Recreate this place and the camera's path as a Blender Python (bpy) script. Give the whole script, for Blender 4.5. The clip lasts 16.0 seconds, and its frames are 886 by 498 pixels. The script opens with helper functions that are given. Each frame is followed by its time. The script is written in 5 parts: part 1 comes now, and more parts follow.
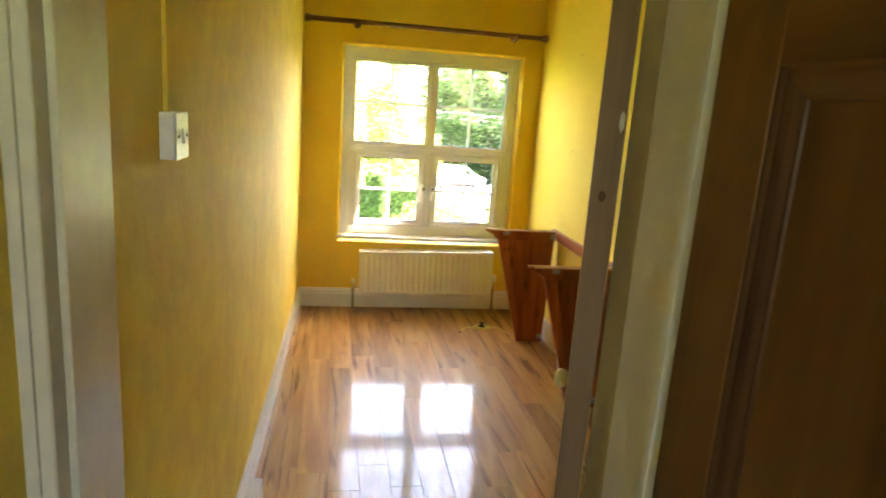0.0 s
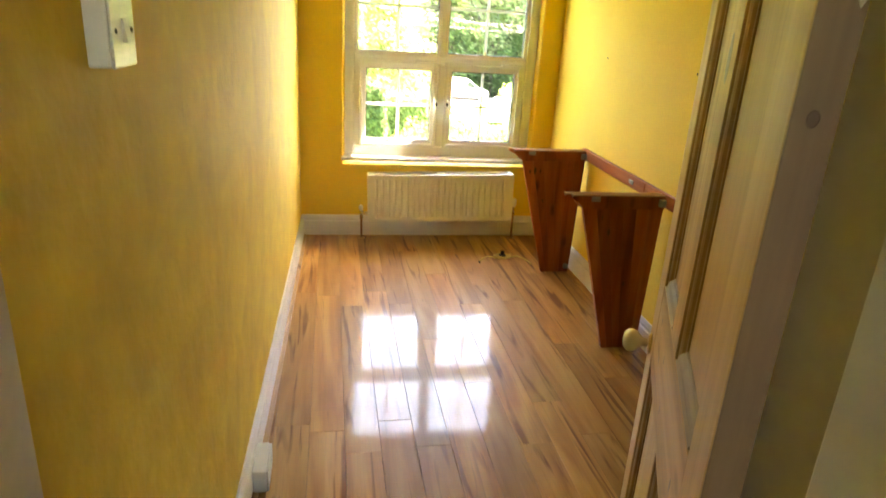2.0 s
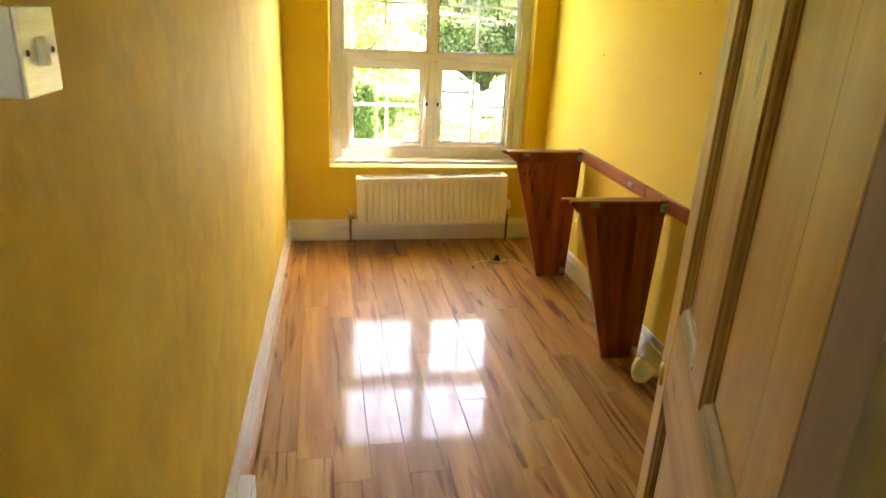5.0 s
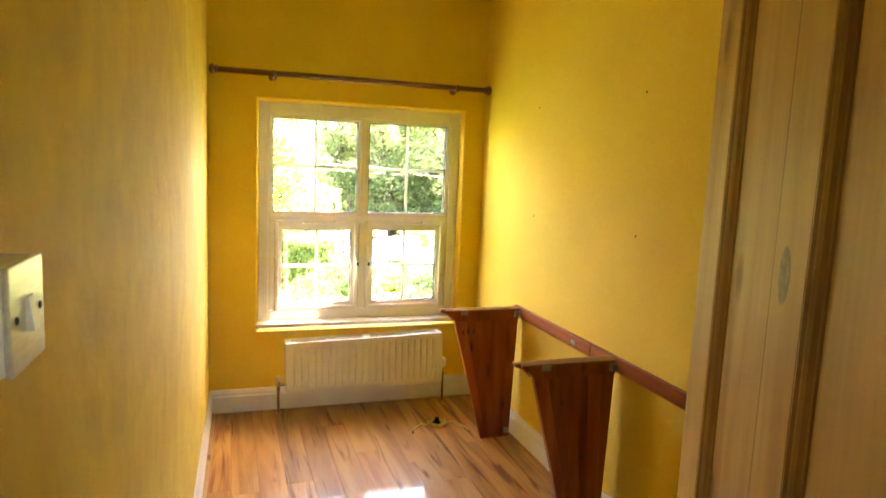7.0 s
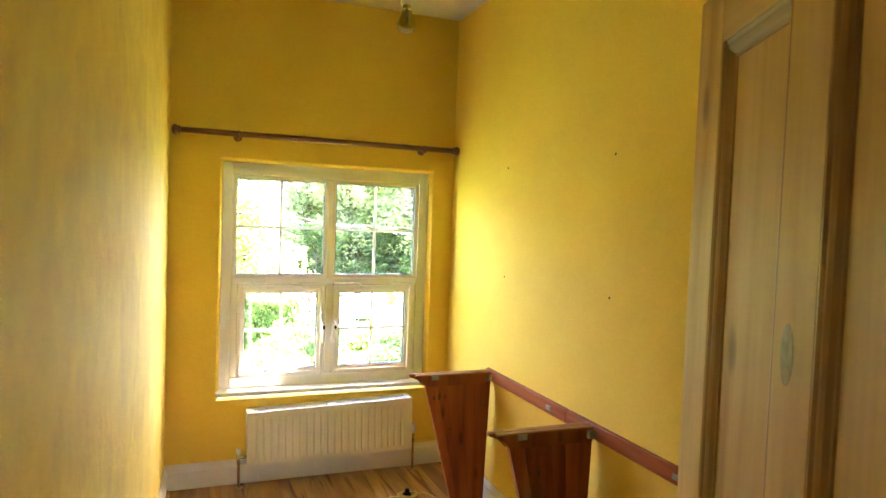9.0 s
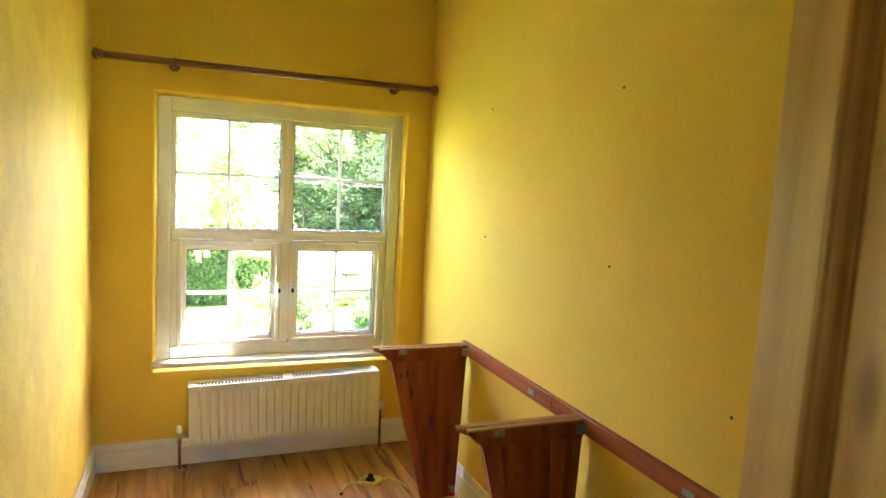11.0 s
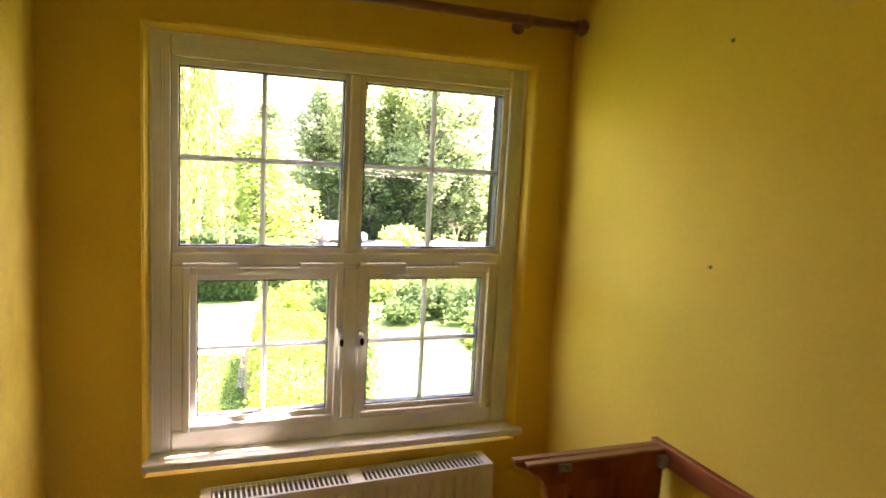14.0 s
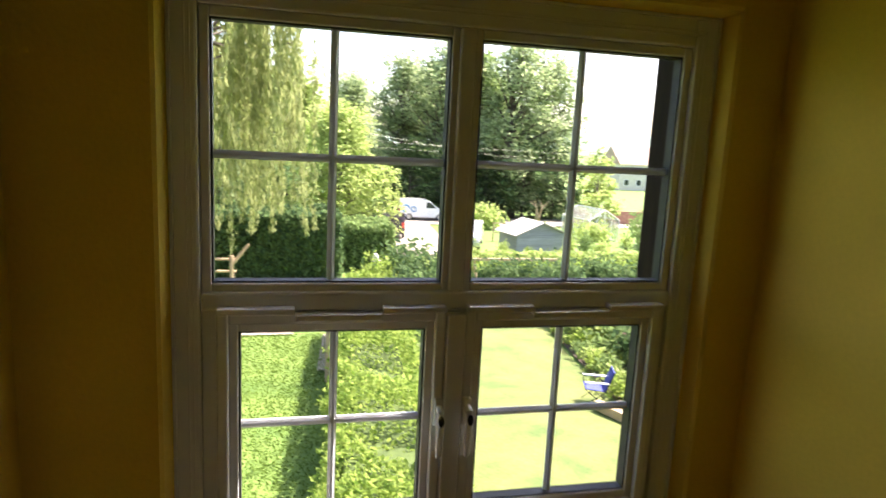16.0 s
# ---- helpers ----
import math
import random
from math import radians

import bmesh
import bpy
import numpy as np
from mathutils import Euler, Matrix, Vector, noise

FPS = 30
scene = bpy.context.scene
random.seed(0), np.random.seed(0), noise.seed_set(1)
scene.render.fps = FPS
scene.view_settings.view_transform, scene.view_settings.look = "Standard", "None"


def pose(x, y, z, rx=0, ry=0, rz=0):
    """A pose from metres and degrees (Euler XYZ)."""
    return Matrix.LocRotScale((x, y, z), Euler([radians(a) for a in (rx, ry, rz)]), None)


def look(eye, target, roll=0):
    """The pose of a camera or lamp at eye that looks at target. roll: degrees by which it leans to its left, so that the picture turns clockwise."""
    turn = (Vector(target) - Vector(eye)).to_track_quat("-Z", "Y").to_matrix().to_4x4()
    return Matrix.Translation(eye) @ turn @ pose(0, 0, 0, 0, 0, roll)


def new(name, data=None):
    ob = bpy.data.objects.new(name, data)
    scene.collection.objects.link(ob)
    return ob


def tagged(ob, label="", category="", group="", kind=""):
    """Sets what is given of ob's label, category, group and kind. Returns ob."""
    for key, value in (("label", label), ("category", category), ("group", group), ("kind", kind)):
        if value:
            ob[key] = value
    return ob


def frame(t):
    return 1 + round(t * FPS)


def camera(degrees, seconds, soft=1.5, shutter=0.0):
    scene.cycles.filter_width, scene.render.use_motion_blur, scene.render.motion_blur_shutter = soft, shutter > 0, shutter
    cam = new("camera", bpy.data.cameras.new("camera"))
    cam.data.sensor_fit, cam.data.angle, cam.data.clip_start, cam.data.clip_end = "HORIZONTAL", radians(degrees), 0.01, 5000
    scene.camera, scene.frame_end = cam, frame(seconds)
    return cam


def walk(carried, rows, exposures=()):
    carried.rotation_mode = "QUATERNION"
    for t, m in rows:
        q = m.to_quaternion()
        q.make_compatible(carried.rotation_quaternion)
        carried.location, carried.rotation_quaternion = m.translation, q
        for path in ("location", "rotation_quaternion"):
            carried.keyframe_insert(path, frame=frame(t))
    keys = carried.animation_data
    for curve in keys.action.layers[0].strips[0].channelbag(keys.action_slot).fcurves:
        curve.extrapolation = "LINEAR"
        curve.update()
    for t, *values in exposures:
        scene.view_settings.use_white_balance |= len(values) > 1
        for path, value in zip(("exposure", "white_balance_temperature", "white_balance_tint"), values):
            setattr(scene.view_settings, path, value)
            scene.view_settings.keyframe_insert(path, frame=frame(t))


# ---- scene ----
cam = camera(68.7, 16.0, shutter=0.5)
PATH = [
    (0, (0.573, 2.457, 1.505), (0.914, 4.381, 1.075), 4.1),
    (0.5, (0.666, 2.587, 1.482), (0.772, 4.522, 0.991), 3.2),
    (1, (0.669, 2.677, 1.479), (0.708, 4.602, 0.937), 3.0),
    (1.5, (0.598, 2.772, 1.484), (0.785, 4.678, 0.907), 2.8),
    (2, (0.544, 2.862, 1.457), (0.883, 4.713, 0.778), 3.5),
    (2.5, (0.506, 2.911, 1.434), (0.885, 4.7, 0.625), 4.3),
    (3, (0.499, 2.922, 1.418), (0.858, 4.677, 0.527), 3.9),
    (3.2, (0.5, 2.923, 1.417), (0.848, 4.668, 0.503), 3.6),
    (5.5, (0.58, 3.064, 1.485), (0.951, 4.938, 0.893), 2.8),
    (6, (0.551, 3.115, 1.484), (1.02, 4.996, 0.993), 2.1),
    (6.5, (0.456, 3.133, 1.518), (1.036, 5.007, 1.126), 2.2),
    (7, (0.444, 3.164, 1.551), (1.078, 5.042, 1.288), 2.4),
    (7.5, (0.444, 3.174, 1.568), (1.117, 5.051, 1.409), 2.4),
    (8, (0.446, 3.18, 1.581), (1.14, 5.053, 1.482), 2.5),
    (8.5, (0.443, 3.192, 1.589), (1.154, 5.06, 1.517), 2.6),
    (9, (0.458, 3.243, 1.571), (1.186, 5.104, 1.485), 2.1),
    (9.5, (0.512, 3.338, 1.547), (1.232, 5.199, 1.413), 2.0),
    (9.7, (0.544, 3.373, 1.536), (1.257, 5.236, 1.386), 2.3),
    (11.8, (0.756, 4.009, 1.551), (1.533, 5.832, 1.281), 3.8),
    (12, (0.737, 4.115, 1.522), (1.458, 5.959, 1.239), 4.2),
    (12.5, (0.813, 4.329, 1.536), (1.397, 6.225, 1.28), 3.4),
    (13, (0.768, 4.584, 1.533), (1.407, 6.465, 1.307), 2.2),
    (13.5, (0.712, 4.808, 1.538), (1.477, 6.639, 1.286), 3.1),
    (14, (0.782, 5.012, 1.51), (1.476, 6.871, 1.258), 3.1),
    (14.5, (0.742, 5.257, 1.536), (1.415, 7.118, 1.249), 1.8),
    (15, (0.704, 5.489, 1.564), (1.43, 7.325, 1.243), 1.8),
    (15.5, (0.78, 5.623, 1.545), (1.41, 7.486, 1.184), 2.9),
    (16, (0.873, 5.739, 1.553), (1.334, 7.656, 1.217), 2.9),
]
EXPOSURES = [(0.0, 5.2, 7700, 14), (1.0, 5.2, 8100, 17), (1.5, 5.25, 8400, 18), (2.5, 5.3, 8100, 13), (5.5, 5.27, 9000, 24), (6.5, 5.28, 9200, 32), (7.5, 5.22, 7500, 20), (8.5, 5.38, 6800, 21), (9.7, 5.42, 6700, 21), (12.0, 4.86, 6600, 17), (13.0, 4.32, 7400, 25), (14.0, 3.86, 7600, 31), (15.0, 3.14, 7200, 27), (15.5, 2.5, 6900, 22), (16.0, 2.0, 6900, 21)]
walk(cam, [(t, look(eye, target, roll)) for t, eye, target, roll in PATH], EXPOSURES)

# ---- world, sun, exposure ----
world = bpy.data.worlds.new("sky_world")
scene.world = world
world.use_nodes = True
SUN_DIR = Vector((0.66, 0.26, 1.15)).normalized()
wn = world.node_tree
sky = wn.nodes.new("ShaderNodeTexSky")
sky.sky_type = "NISHITA"
sky.sun_disc = False
sky.sun_elevation = math.asin(SUN_DIR.z)
sky.sun_rotation = math.atan2(SUN_DIR.x, SUN_DIR.y)
sky.air_density, sky.dust_density = 1.0, 2.0
wn.nodes["Background"].inputs["Strength"].default_value = 0.15
wn.links.new(sky.outputs[0], wn.nodes["Background"].inputs["Color"])
sun = new("sun", bpy.data.lights.new("sun", "SUN"))
sun.data.energy, sun.data.angle, sun.data.color = 5.0, radians(0.5), (1.0, 0.95, 0.86)
sun.matrix_world = look(SUN_DIR * 50, (0, 0, 0))


# ---- materials ----
def mat(name, c1, c2, scale=8.0, rough=0.6, metal=0.0, bump=0.0, bump_scale=60.0, stretch=(1, 1, 1),
        rand=0.0, fine=0.15, coat=0.0, spec=0.5, distort=0.0, trans=0.0):
    """A surface of two tones mixed by noise at a coarse and a fine scale, with relief."""
    m = bpy.data.materials.new(name)
    m.use_nodes = True
    nt = m.node_tree
    N, L = nt.nodes.new, nt.links.new
    b = nt.nodes["Principled BSDF"]
    tc = N("ShaderNodeTexCoord")
    mp = N("ShaderNodeMapping")
    mp.inputs["Scale"].default_value = stretch
    L(tc.outputs["Object"], mp.inputs["Vector"])
    vec = mp.outputs["Vector"]
    if rand:
        oi = N("ShaderNodeObjectInfo")
        ml = N("ShaderNodeMath")
        ml.operation = "MULTIPLY"
        ml.inputs[1].default_value = 37.0
        L(oi.outputs["Random"], ml.inputs[0])
        ad = N("ShaderNodeVectorMath")
        L(vec, ad.inputs[0])
        L(ml.outputs[0], ad.inputs[1])
        vec = ad.outputs[0]
    n1 = N("ShaderNodeTexNoise")
    n1.inputs["Scale"].default_value = scale
    n1.inputs["Detail"].default_value = 5
    n1.inputs["Distortion"].default_value = distort
    n2 = N("ShaderNodeTexNoise")
    n2.inputs["Scale"].default_value = bump_scale
    n2.inputs["Detail"].default_value = 3
    L(vec, n1.inputs["Vector"])
    L(vec, n2.inputs["Vector"])
    ramp = N("ShaderNodeValToRGB")
    ramp.color_ramp.elements[0].position, ramp.color_ramp.elements[1].position = 0.32, 0.68
    ramp.color_ramp.elements[0].color, ramp.color_ramp.elements[1].color = (*c1, 1), (*c2, 1)
    L(n1.outputs["Fac"], ramp.inputs["Fac"])
    hsv = N("ShaderNodeHueSaturation")
    L(ramp.outputs["Color"], hsv.inputs["Color"])
    mr = N("ShaderNodeMapRange")
    mr.inputs["To Min"].default_value, mr.inputs["To Max"].default_value = 1 - fine, 1 + fine
    L(n2.outputs["Fac"], mr.inputs["Value"])
    val = mr.outputs[0]
    if rand:
        mr2 = N("ShaderNodeMapRange")
        mr2.inputs["To Min"].default_value, mr2.inputs["To Max"].default_value = 1 - rand, 1 + rand
        L(oi.outputs["Random"], mr2.inputs["Value"])
        mu = N("ShaderNodeMath")
        mu.operation = "MULTIPLY"
        L(val, mu.inputs[0])
        L(mr2.outputs[0], mu.inputs[1])
        val = mu.outputs[0]
    L(val, hsv.inputs["Value"])
    L(hsv.outputs["Color"], b.inputs["Base Color"])
    rr = N("ShaderNodeMapRange")
    rr.inputs["To Min"].default_value, rr.inputs["To Max"].default_value = max(0.02, rough * 0.85), min(1, rough * 1.15)
    L(n1.outputs["Fac"], rr.inputs["Value"])
    L(rr.outputs[0], b.inputs["Roughness"])
    b.inputs["Metallic"].default_value = metal
    b.inputs["Coat Weight"].default_value = coat
    b.inputs["Coat Roughness"].default_value = 0.08
    b.inputs["Specular IOR Level"].default_value = spec
    if trans:
        b.inputs["Transmission Weight"].default_value = trans
    if bump:
        bp = N("ShaderNodeBump")
        bp.inputs["Strength"].default_value = bump
        bp.inputs["Distance"].default_value = 0.01
        L(n2.outputs["Fac"], bp.inputs["Height"])
        L(bp.outputs[0], b.inputs["Normal"])
    return m


def leaf_mat(name, c1, c2):
    """Leaves: tone by leaf, and some light let through."""
    m = bpy.data.materials.new(name)
    m.use_nodes = True
    nt = m.node_tree
    N, L = nt.nodes.new, nt.links.new
    b = nt.nodes["Principled BSDF"]
    geo = N("ShaderNodeNewGeometry")
    ramp = N("ShaderNodeValToRGB")
    ramp.color_ramp.elements[0].color, ramp.color_ramp.elements[1].color = (*c1, 1), (*c2, 1)
    L(geo.outputs["Random Per Island"], ramp.inputs["Fac"])
    L(ramp.outputs["Color"], b.inputs["Base Color"])
    b.inputs["Roughness"].default_value = 0.65
    b.inputs["Specular IOR Level"].default_value = 0.15
    tr = N("ShaderNodeBsdfTranslucent")
    L(ramp.outputs["Color"], tr.inputs["Color"])
    mx = N("ShaderNodeMixShader")
    mx.inputs[0].default_value = 0.58
    L(b.outputs[0], mx.inputs[1])
    L(tr.outputs[0], mx.inputs[2])
    L(mx.outputs[0], nt.nodes["Material Output"].inputs["Surface"])
    return m


YELLOW = mat("yellow_wall_paint", (0.78, 0.535, 0.07), (0.85, 0.60, 0.092), 1.6, 0.75, spec=0.3, bump=0.10, bump_scale=90, fine=0.06)
YELLOW_ROUGH = mat("yellow_textured_paint", (0.76, 0.51, 0.065), (0.88, 0.64, 0.095), 5.0, 0.65, spec=0.35, bump=0.55, bump_scale=15, fine=0.08, distort=0.8)
WHITE_CEIL = mat("white_ceiling_paint", (0.76, 0.74, 0.70), (0.82, 0.80, 0.76), 3, 0.8, bump=0.06, fine=0.03)
WHITE_GLOSS = mat("white_gloss_paint", (0.74, 0.72, 0.67), (0.82, 0.80, 0.75), 6, 0.3, bump=0.05, bump_scale=40, fine=0.05)
CREAM_GLOSS = mat("aged_cream_gloss_paint", (0.58, 0.50, 0.36), (0.70, 0.62, 0.47), 7, 0.35, bump=0.10, bump_scale=35, fine=0.08)
UPVC = mat("white_upvc", (0.83, 0.835, 0.83), (0.88, 0.885, 0.88), 5, 0.25, fine=0.02)
BAR_GREY = mat("pale_grey_glazing_bar", (0.74, 0.76, 0.79), (0.80, 0.82, 0.85), 9, 0.3, fine=0.03)
BAR_NODES = BAR_GREY.node_tree
glow = BAR_NODES.nodes.new("ShaderNodeBsdfTranslucent")
glow.inputs["Color"].default_value = (0.78, 0.80, 0.80, 1)
bar_mix = BAR_NODES.nodes.new("ShaderNodeMixShader")      # translucency added to brighten the backlit bars, in place of bloom
bar_mix.inputs[0].default_value = 0.18
BAR_NODES.links.new(BAR_NODES.nodes["Principled BSDF"].outputs[0], bar_mix.inputs[1])
BAR_NODES.links.new(glow.outputs[0], bar_mix.inputs[2])
BAR_NODES.links.new(bar_mix.outputs[0], BAR_NODES.nodes["Material Output"].inputs["Surface"])
RUBBER = mat("black_rubber_gasket", (0.015, 0.015, 0.015), (0.03, 0.03, 0.03), 20, 0.6)
ENAMEL = mat("white_radiator_enamel", (0.74, 0.71, 0.63), (0.80, 0.77, 0.69), 5, 0.3, fine=0.03)
# near-black: shade inside the radiator as colour, and the switch's dark screws
DARK_GAP = mat("grille_shade_and_screw_black", (0.02, 0.02, 0.022), (0.04, 0.04, 0.044), 20, 0.9)
COPPER = mat("tarnished_copper_pipe", (0.20, 0.10, 0.05), (0.32, 0.18, 0.09), 25, 0.4, metal=0.9)
CHROME = mat("chrome", (0.62, 0.62, 0.62), (0.75, 0.75, 0.75), 20, 0.18, metal=1.0)
PLATE = mat("brushed_plate", (0.62, 0.60, 0.55), (0.72, 0.70, 0.64), 20, 0.3, metal=0.5, stretch=(1, 1, 8))
STEEL = mat("dull_steel", (0.30, 0.29, 0.27), (0.45, 0.44, 0.42), 30, 0.4, metal=0.9)
WHITE_PLASTIC = mat("white_plastic", (0.72, 0.70, 0.66), (0.78, 0.76, 0.72), 10, 0.35, fine=0.03)
BLACK_PLASTIC = mat("black_plastic", (0.010, 0.010, 0.011), (0.022, 0.022, 0.022), 30, 0.6, spec=0.2)
YELLOW_CABLE = mat("pale_yellow_cable", (0.55, 0.42, 0.10), (0.68, 0.54, 0.18), 30, 0.5)
BRASS = mat("brass", (0.50, 0.33, 0.10), (0.62, 0.43, 0.15), 30, 0.3, metal=1.0)
CERAMIC = mat("cream_ceramic", (0.78, 0.71, 0.54), (0.84, 0.78, 0.62), 10, 0.15, fine=0.04, coat=0.5)
ROD_WOOD = mat("dark_walnut_pole", (0.15, 0.062, 0.03), (0.25, 0.11, 0.055), 10, 0.35, stretch=(0.5, 6, 6), fine=0.2)


def wood(name, dark, light, deep, axis="z", scale=14.0, rough=0.4, rand=0.15, coat=0.0, knots=0.8, ringy=0.6, line=0.14):
    """Sawn timber: long grain along axis, streaks, a few knots."""
    m = bpy.data.materials.new(name)
    m.use_nodes = True
    nt = m.node_tree
    N, L = nt.nodes.new, nt.links.new
    b = nt.nodes["Principled BSDF"]
    tc = N("ShaderNodeTexCoord")
    oi = N("ShaderNodeObjectInfo")
    ml = N("ShaderNodeMath")
    ml.operation = "MULTIPLY"
    ml.inputs[1].default_value = 53.0
    L(oi.outputs["Random"], ml.inputs[0])
    ad = N("ShaderNodeVectorMath")
    L(tc.outputs["Object"], ad.inputs[0])
    L(ml.outputs[0], ad.inputs[1])
    mp = N("ShaderNodeMapping")
    long = {"x": (0.07, 1, 1), "y": (1, 0.07, 1), "z": (1, 1, 0.07)}[axis]
    mp.inputs["Scale"].default_value = long
    L(ad.outputs[0], mp.inputs["Vector"])
    n1 = N("ShaderNodeTexNoise")
    n1.inputs["Scale"].default_value, n1.inputs["Detail"].default_value = scale, 6
    n1.inputs["Distortion"].default_value = ringy
    n2 = N("ShaderNodeTexNoise")
    n2.inputs["Scale"].default_value, n2.inputs["Detail"].default_value = scale * 9, 4
    L(mp.outputs[0], n1.inputs["Vector"])
    L(mp.outputs[0], n2.inputs["Vector"])
    ramp = N("ShaderNodeValToRGB")
    e = ramp.color_ramp.elements
    e[0].position, e[0].color = 0.30, (*deep, 1)
    e[1].position, e[1].color = 0.72, (*light, 1)
    mid = e.new(0.45)
    mid.color = (*dark, 1)
    L(n1.outputs["Fac"], ramp.inputs["Fac"])
    # knots: small dark ovals, drawn out along the grain
    mk = N("ShaderNodeMapping")
    mk.inputs["Scale"].default_value = {"x": (0.45, 1, 1), "y": (1, 0.45, 1), "z": (1, 1, 0.45)}[axis]
    L(ad.outputs[0], mk.inputs["Vector"])
    vo = N("ShaderNodeTexVoronoi")
    vo.inputs["Scale"].default_value = 7.5
    L(mk.outputs[0], vo.inputs["Vector"])
    kr = N("ShaderNodeMapRange")
    kr.inputs["From Min"].default_value, kr.inputs["From Max"].default_value = 0.07, 0.17
    kr.inputs["To Min"].default_value, kr.inputs["To Max"].default_value = knots, 0.0
    L(vo.outputs["Distance"], kr.inputs["Value"])
    mix = N("ShaderNodeMix")
    mix.data_type = "RGBA"
    L(kr.outputs[0], mix.inputs["Factor"])
    L(ramp.outputs["Color"], mix.inputs[6])
    mix.inputs[7].default_value = (deep[0] * 0.45, deep[1] * 0.42, deep[2] * 0.4, 1)
    hsv = N("ShaderNodeHueSaturation")
    L(mix.outputs[2], hsv.inputs["Color"])
    mr = N("ShaderNodeMapRange")
    mr.inputs["To Min"].default_value, mr.inputs["To Max"].default_value = 1 - line, 1 + line
    L(n2.outputs["Fac"], mr.inputs["Value"])
    m2 = N("ShaderNodeMapRange")
    m2.inputs["To Min"].default_value, m2.inputs["To Max"].default_value = 1 - rand, 1 + rand
    L(oi.outputs["Random"], m2.inputs["Value"])
    mu = N("ShaderNodeMath")
    mu.operation = "MULTIPLY"
    L(mr.outputs[0], mu.inputs[0])
    L(m2.outputs[0], mu.inputs[1])
    L(mu.outputs[0], hsv.inputs["Value"])
    L(hsv.outputs["Color"], b.inputs["Base Color"])
    b.inputs["Roughness"].default_value = rough
    b.inputs["Coat Weight"].default_value = coat
    b.inputs["Coat Roughness"].default_value = 0.10
    b.inputs["Specular IOR Level"].default_value = 0.25
    bp = N("ShaderNodeBump")
    bp.inputs["Strength"].default_value = 0.05 if coat < 0.1 else 0.015
    bp.inputs["Distance"].default_value = 0.004
    L(n2.outputs["Fac"], bp.inputs["Height"])
    L(bp.outputs[0], b.inputs["Normal"])
    return m




def laminate(name):
    """Glossy laminate: broad golden figure, long dark streaks, a tone of its own for each board."""
    m = bpy.data.materials.new(name)
    m.use_nodes = True
    nt = m.node_tree
    N, L = nt.nodes.new, nt.links.new
    b = nt.nodes["Principled BSDF"]
    tc, oi = N("ShaderNodeTexCoord"), N("ShaderNodeObjectInfo")
    ml = N("ShaderNodeMath")
    ml.operation, ml.inputs[1].default_value = "MULTIPLY", 71.0
    L(oi.outputs["Random"], ml.inputs[0])
    ad = N("ShaderNodeVectorMath")
    L(tc.outputs["Object"], ad.inputs[0])
    L(ml.outputs[0], ad.inputs[1])

    def grain(along, scale, detail, distort):
        mp, n = N("ShaderNodeMapping"), N("ShaderNodeTexNoise")
        mp.inputs["Scale"].default_value = (1, along, 1)
        n.inputs["Scale"].default_value, n.inputs["Detail"].default_value, n.inputs["Distortion"].default_value = scale, detail, distort
        L(ad.outputs[0], mp.inputs["Vector"])
        L(mp.outputs[0], n.inputs["Vector"])
        return n.outputs["Fac"]

    def ramp(fac, stops):
        r = N("ShaderNodeValToRGB")
        e = r.color_ramp.elements
        e[0].position, e[0].color = stops[0][0], (*stops[0][1], 1)
        e[1].position, e[1].color = stops[-1][0], (*stops[-1][1], 1)
        for p, c in stops[1:-1]:
            e.new(p).color = (*c, 1)
        L(fac, r.inputs["Fac"])
        return r.outputs["Color"]

    body = ramp(grain(0.11, 9, 3, 0.8), ((0.30, (0.33, 0.145, 0.040)), (0.46, (0.47, 0.23, 0.066)), (0.60, (0.58, 0.32, 0.100)), (0.74, (0.66, 0.395, 0.150))))
    streak = ramp(grain(0.065, 17, 3, 1.5), ((0.32, (0.42, 0.30, 0.23)), (0.43, (1, 1, 1)), (0.75, (1.0, 1.0, 1.0))))
    fleck = ramp(grain(0.03, 130, 2, 0.3), ((0.25, (0.88, 0.85, 0.82)), (0.5, (1, 1, 1)), (0.8, (1.0, 1.0, 1.0))))
    out = body
    for c in (streak, fleck):
        mx = N("ShaderNodeMix")
        mx.data_type, mx.blend_type = "RGBA", "MULTIPLY"
        mx.inputs["Factor"].default_value = 1.0
        L(out, mx.inputs[6])
        L(c, mx.inputs[7])
        out = mx.outputs[2]
    hsv, tone = N("ShaderNodeHueSaturation"), N("ShaderNodeMapRange")
    tone.inputs["To Min"].default_value, tone.inputs["To Max"].default_value = 0.74, 1.16
    L(oi.outputs["Random"], tone.inputs["Value"])
    L(tone.outputs[0], hsv.inputs["Value"])
    L(out, hsv.inputs["Color"])
    L(hsv.outputs["Color"], b.inputs["Base Color"])
    b.inputs["Roughness"].default_value = 0.42
    b.inputs["Specular IOR Level"].default_value = 0.25
    b.inputs["Coat Weight"].default_value, b.inputs["Coat Roughness"].default_value = 0.55, 0.075
    return m


